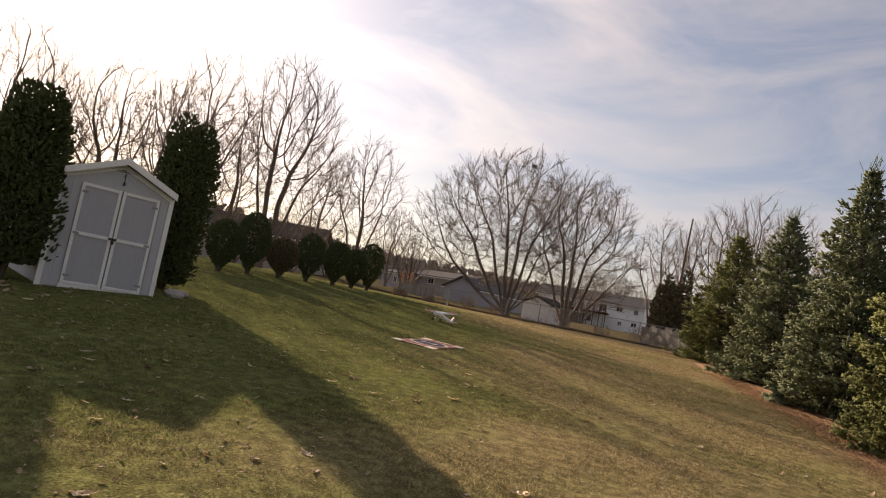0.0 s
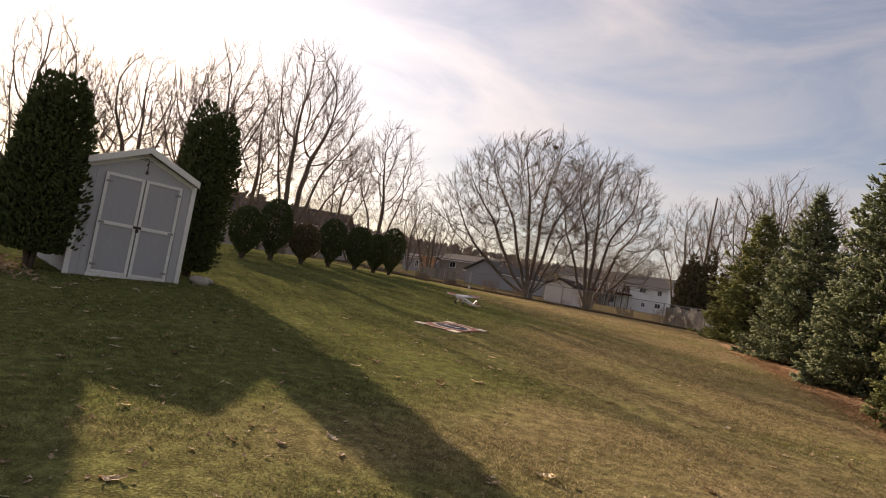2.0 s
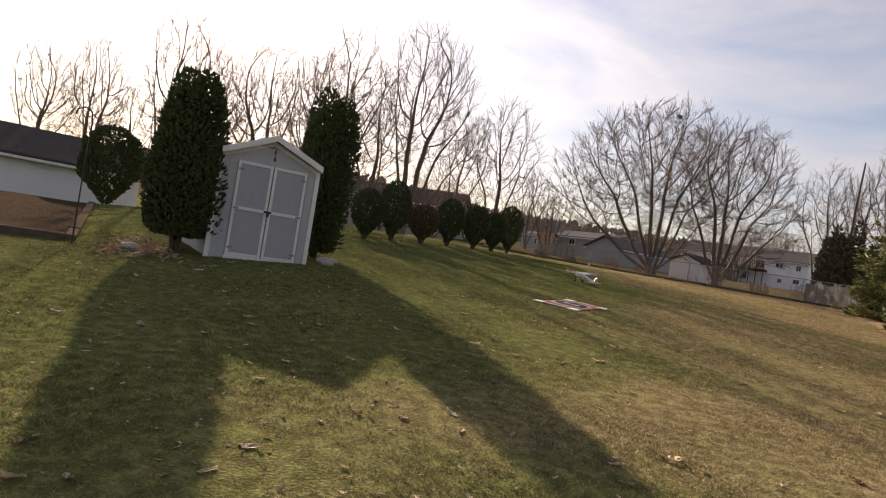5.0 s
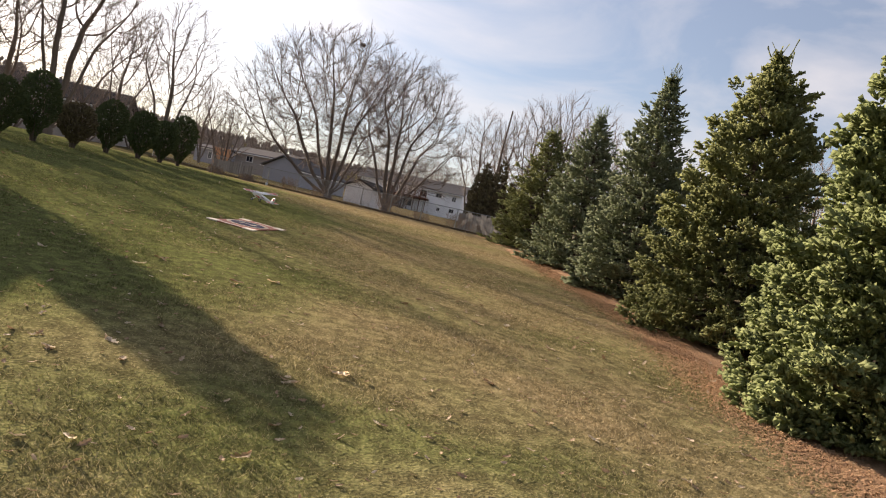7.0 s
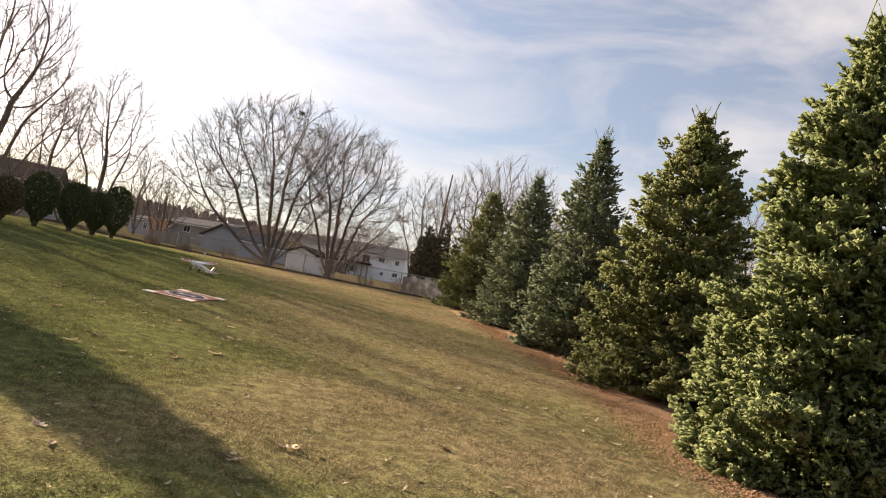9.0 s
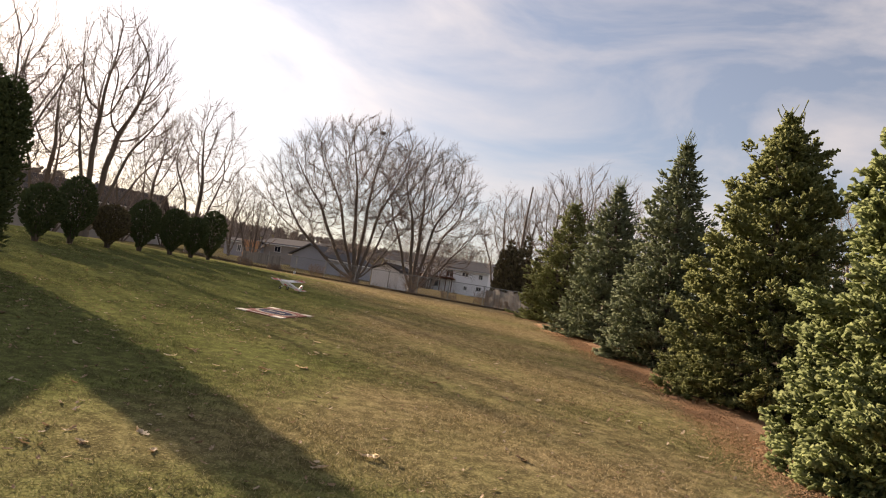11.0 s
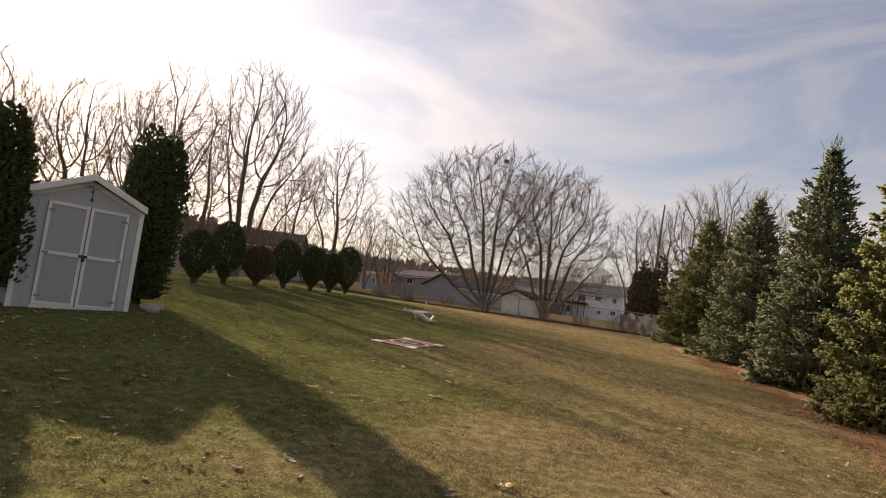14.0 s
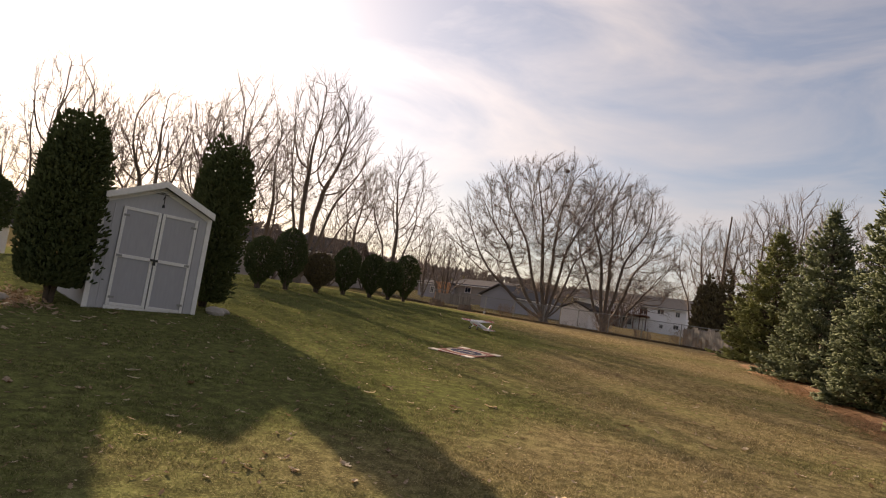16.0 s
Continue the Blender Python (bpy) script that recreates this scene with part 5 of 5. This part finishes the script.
def leaf_shape(bm, m, size, r):
    """A curled, lobed oak leaf with some thickness."""
    left, right, mid = [], [], []
    n = 7
    for k in range(n + 1):
        f = k / n
        w = size * (0.16 + 0.2 * math.sin(f * math.pi)) * (0.55 if k % 2 else 1.15) * (0.2 if k in (0, n) else 1)
        y = (f - 0.5) * size * 1.5
        z = size * (0.14 * (2 * f - 1) ** 2 * r.uniform(0.4, 1.3) + 0.02)
        curl = size * r.uniform(0.02, 0.16)
        mid.append(bm.verts.new(m @ Vector((0, y, z))))
        left.append(bm.verts.new(m @ Vector((-w, y + r.uniform(-0.03, 0.03) * size, z + curl))))
        right.append(bm.verts.new(m @ Vector((w, y + r.uniform(-0.03, 0.03) * size, z + curl))))
    for k in range(n):
        bm.faces.new((left[k], mid[k], mid[k + 1], left[k + 1]))
        bm.faces.new((mid[k], right[k], right[k + 1], mid[k + 1]))


r = random.Random(77)
shapes = []
for k in range(6):
    bm = bmesh.new()
    leaf_shape(bm, Matrix.Identity(4), 0.11, r)
    bmesh.ops.solidify(bm, geom=bm.faces[:], thickness=0.002)
    me = bpy.data.meshes.new("fallen_leaf")
    bm.to_mesh(me)
    bm.free()
    me.materials.append(LEAF)
    shapes.append(me)
for k in range(230):
    yaw = r.uniform(-54, 52)
    far = 3.4 + 9.5 * r.random() ** 0.9
    p = spot(yaw, far, 0.009)
    lf = new("fallen_leaf", shapes[k % 6])
    s = 0.3 + 0.85 * r.random() ** 2.2
    lf.matrix_world = pose(p.x, p.y, p.z, r.gauss(0, 6), r.gauss(0, 6), r.uniform(0, 360)) @ Matrix.Diagonal((s, s, s, 1))
    tagged(lf, "dry curled oak leaf lying on the lawn", "leaf", "fallen leaves")
bm = bmesh.new()
for k in range(1100):
    yaw = r.uniform(-50, 50)
    far = 9 + 28 * r.random() ** 0.8
    p = spot(yaw, far, 0.02)
    leaf_shape(bm, pose(p.x, p.y, p.z, r.gauss(0, 15), r.gauss(0, 15), r.uniform(0, 360)), r.uniform(0.03, 0.075), r)
for k in range(420):
    p = spot(37.0 + r.gauss(0, 1.4), 13.6 + r.gauss(0, 0.8), 0.02)
    leaf_shape(bm, pose(p.x, p.y, p.z, r.gauss(0, 20), r.gauss(0, 20), r.uniform(0, 360)), r.uniform(0.05, 0.1), r)
for k in range(2600):
    p = spot(r.uniform(-55, 54), 3.2 + 12 * r.random() ** 0.8, 0.014)
    leaf_shape(bm, pose(p.x, p.y, p.z, r.gauss(0, 18), r.gauss(0, 18), r.uniform(0, 360)), r.uniform(0.018, 0.048), r)
me = bpy.data.meshes.new("scattered_leaves")
bm.to_mesh(me)
bm.free()
me.materials.append(LEAF)
tagged(new("scattered_leaves", me), "dry pale leaves scattered over the lawn", "leaves", kind="stuff")


def grass(name, count, near, far, yaw0, yaw1, tall, seed):
    """Short leaning blades, denser where the lawn is nearer."""
    q = np.random.default_rng(seed)
    d = near + 1.6 * q.random(count) + (far - near) * q.random(count) ** 1.35
    a = np.radians(q.uniform(yaw0, yaw1, count) + q.normal(0, 7, count))
    x, y = -d * np.sin(a), d * np.cos(a)
    z = gz(x, y) - 0.004
    n = len(x)
    turn = q.uniform(0, math.tau, n)
    h = tall * q.uniform(0.5, 1.4, n)
    w = 0.0024 * (0.7 + d / 5)
    lean = q.normal(0, 0.9, (n, 2)) * h[:, None]
    b = np.stack([x, y, z], 1)
    side = np.stack([np.cos(turn) * w, np.sin(turn) * w, 0 * w], 1)
    tip = b + np.stack([lean[:, 0], lean[:, 1], h], 1)
    verts = np.stack([b - side, b + side, tip], 1).reshape(-1, 3)
    faces = np.arange(3 * n).reshape(-1, 3)
    return tagged(obj(name, verts, faces, BLADES), "short dormant grass blades of green and straw", "grass", kind="stuff")


grass("grass", 480000, 1.5, 28.0, -60, 56, 0.021, 5)


def needle_scatter():
    """Loose dead needles and twigs thinning out over the edge of the bed."""
    q = np.random.default_rng(12)
    n = 60000
    line = np.array([(6.3, 1.0), (7.0, 6.0), (8.5, 11.3), (9.3, 16.3), (10.0, 21.5)])
    f = q.random(n) ** 1.3 * (len(line) - 1.001)
    i = f.astype(int)
    c = line[i] + (line[i + 1] - line[i]) * (f - i)[:, None]
    x, y = c[:, 0] - 1.55 + q.normal(0, 0.34, n), c[:, 1] + q.normal(0, 0.2, n)
    z = gz(x, y) + 0.012 + 0.02 * q.random(n)
    a, long, w = q.uniform(0, math.tau, n), q.uniform(0.012, 0.045, n), q.uniform(0.003, 0.008, n)
    p = np.stack([x, y, z], 1)
    d = np.stack([np.cos(a) * long, np.sin(a) * long, q.normal(0, 0.008, n)], 1)
    s = np.stack([-np.sin(a) * w, np.cos(a) * w, 0 * w], 1)
    verts = np.stack([p - d - s, p - d + s, p + d], 1).reshape(-1, 3)
    tagged(obj("loose_needles", verts, np.arange(3 * n).reshape(-1, 3), NEEDLE_BITS), "loose reddish-brown needles at the edge of the bed", "needles", kind="stuff")


needle_scatter()

# dead weeds along the fence foot
q = np.random.default_rng(8)
weeds = []
for a, b in zip(FENCE, FENCE[1:]):
    n = int(math.dist(a, b) * 16)
    for k in range(n):
        f = q.random()
        x, y = a[0] + (b[0] - a[0]) * f + q.normal(0, 0.16), a[1] + (b[1] - a[1]) * f + q.normal(0.1, 0.16)
        z = float(gz(x, y))
        h = q.uniform(0.12, 0.5)
        weeds.append(([(x, y, z), (x + q.normal(0, 0.05), y + q.normal(0, 0.05), z + h * 0.6), (x + q.normal(0, 0.13), y + q.normal(0, 0.13), z + h)], [0.008, 0.006, 0.003], 3))
tagged(obj("dead_weeds", *tubes(weeds), TWIG), "dead brown weed stalks along the fence foot", "weeds", kind="stuff")

# far woods on the rise, with distance haze mixed into their colour
q = np.random.default_rng(15)
n = 8000
far_d, far_a = q.uniform(170, 320, n), np.radians(q.uniform(-60, 62, n))
wx, wy = -far_d * np.sin(far_a), far_d * np.cos(far_a)
v, fc = spindles(np.stack([wx, wy, gz(wx, wy) - 0.5], 1), np.stack([q.normal(0, 0.06, n), q.normal(0, 0.06, n), np.ones(n)], 1), q.uniform(1.6, 3.6, n), q.uniform(0.4, 1.1, n), 3, 0.5, 3)
tagged(obj("far_woods", v, fc, HAZED_WOODS), "brown leafless woods on the distant rise, haze put into their colour", "woods", kind="stuff")
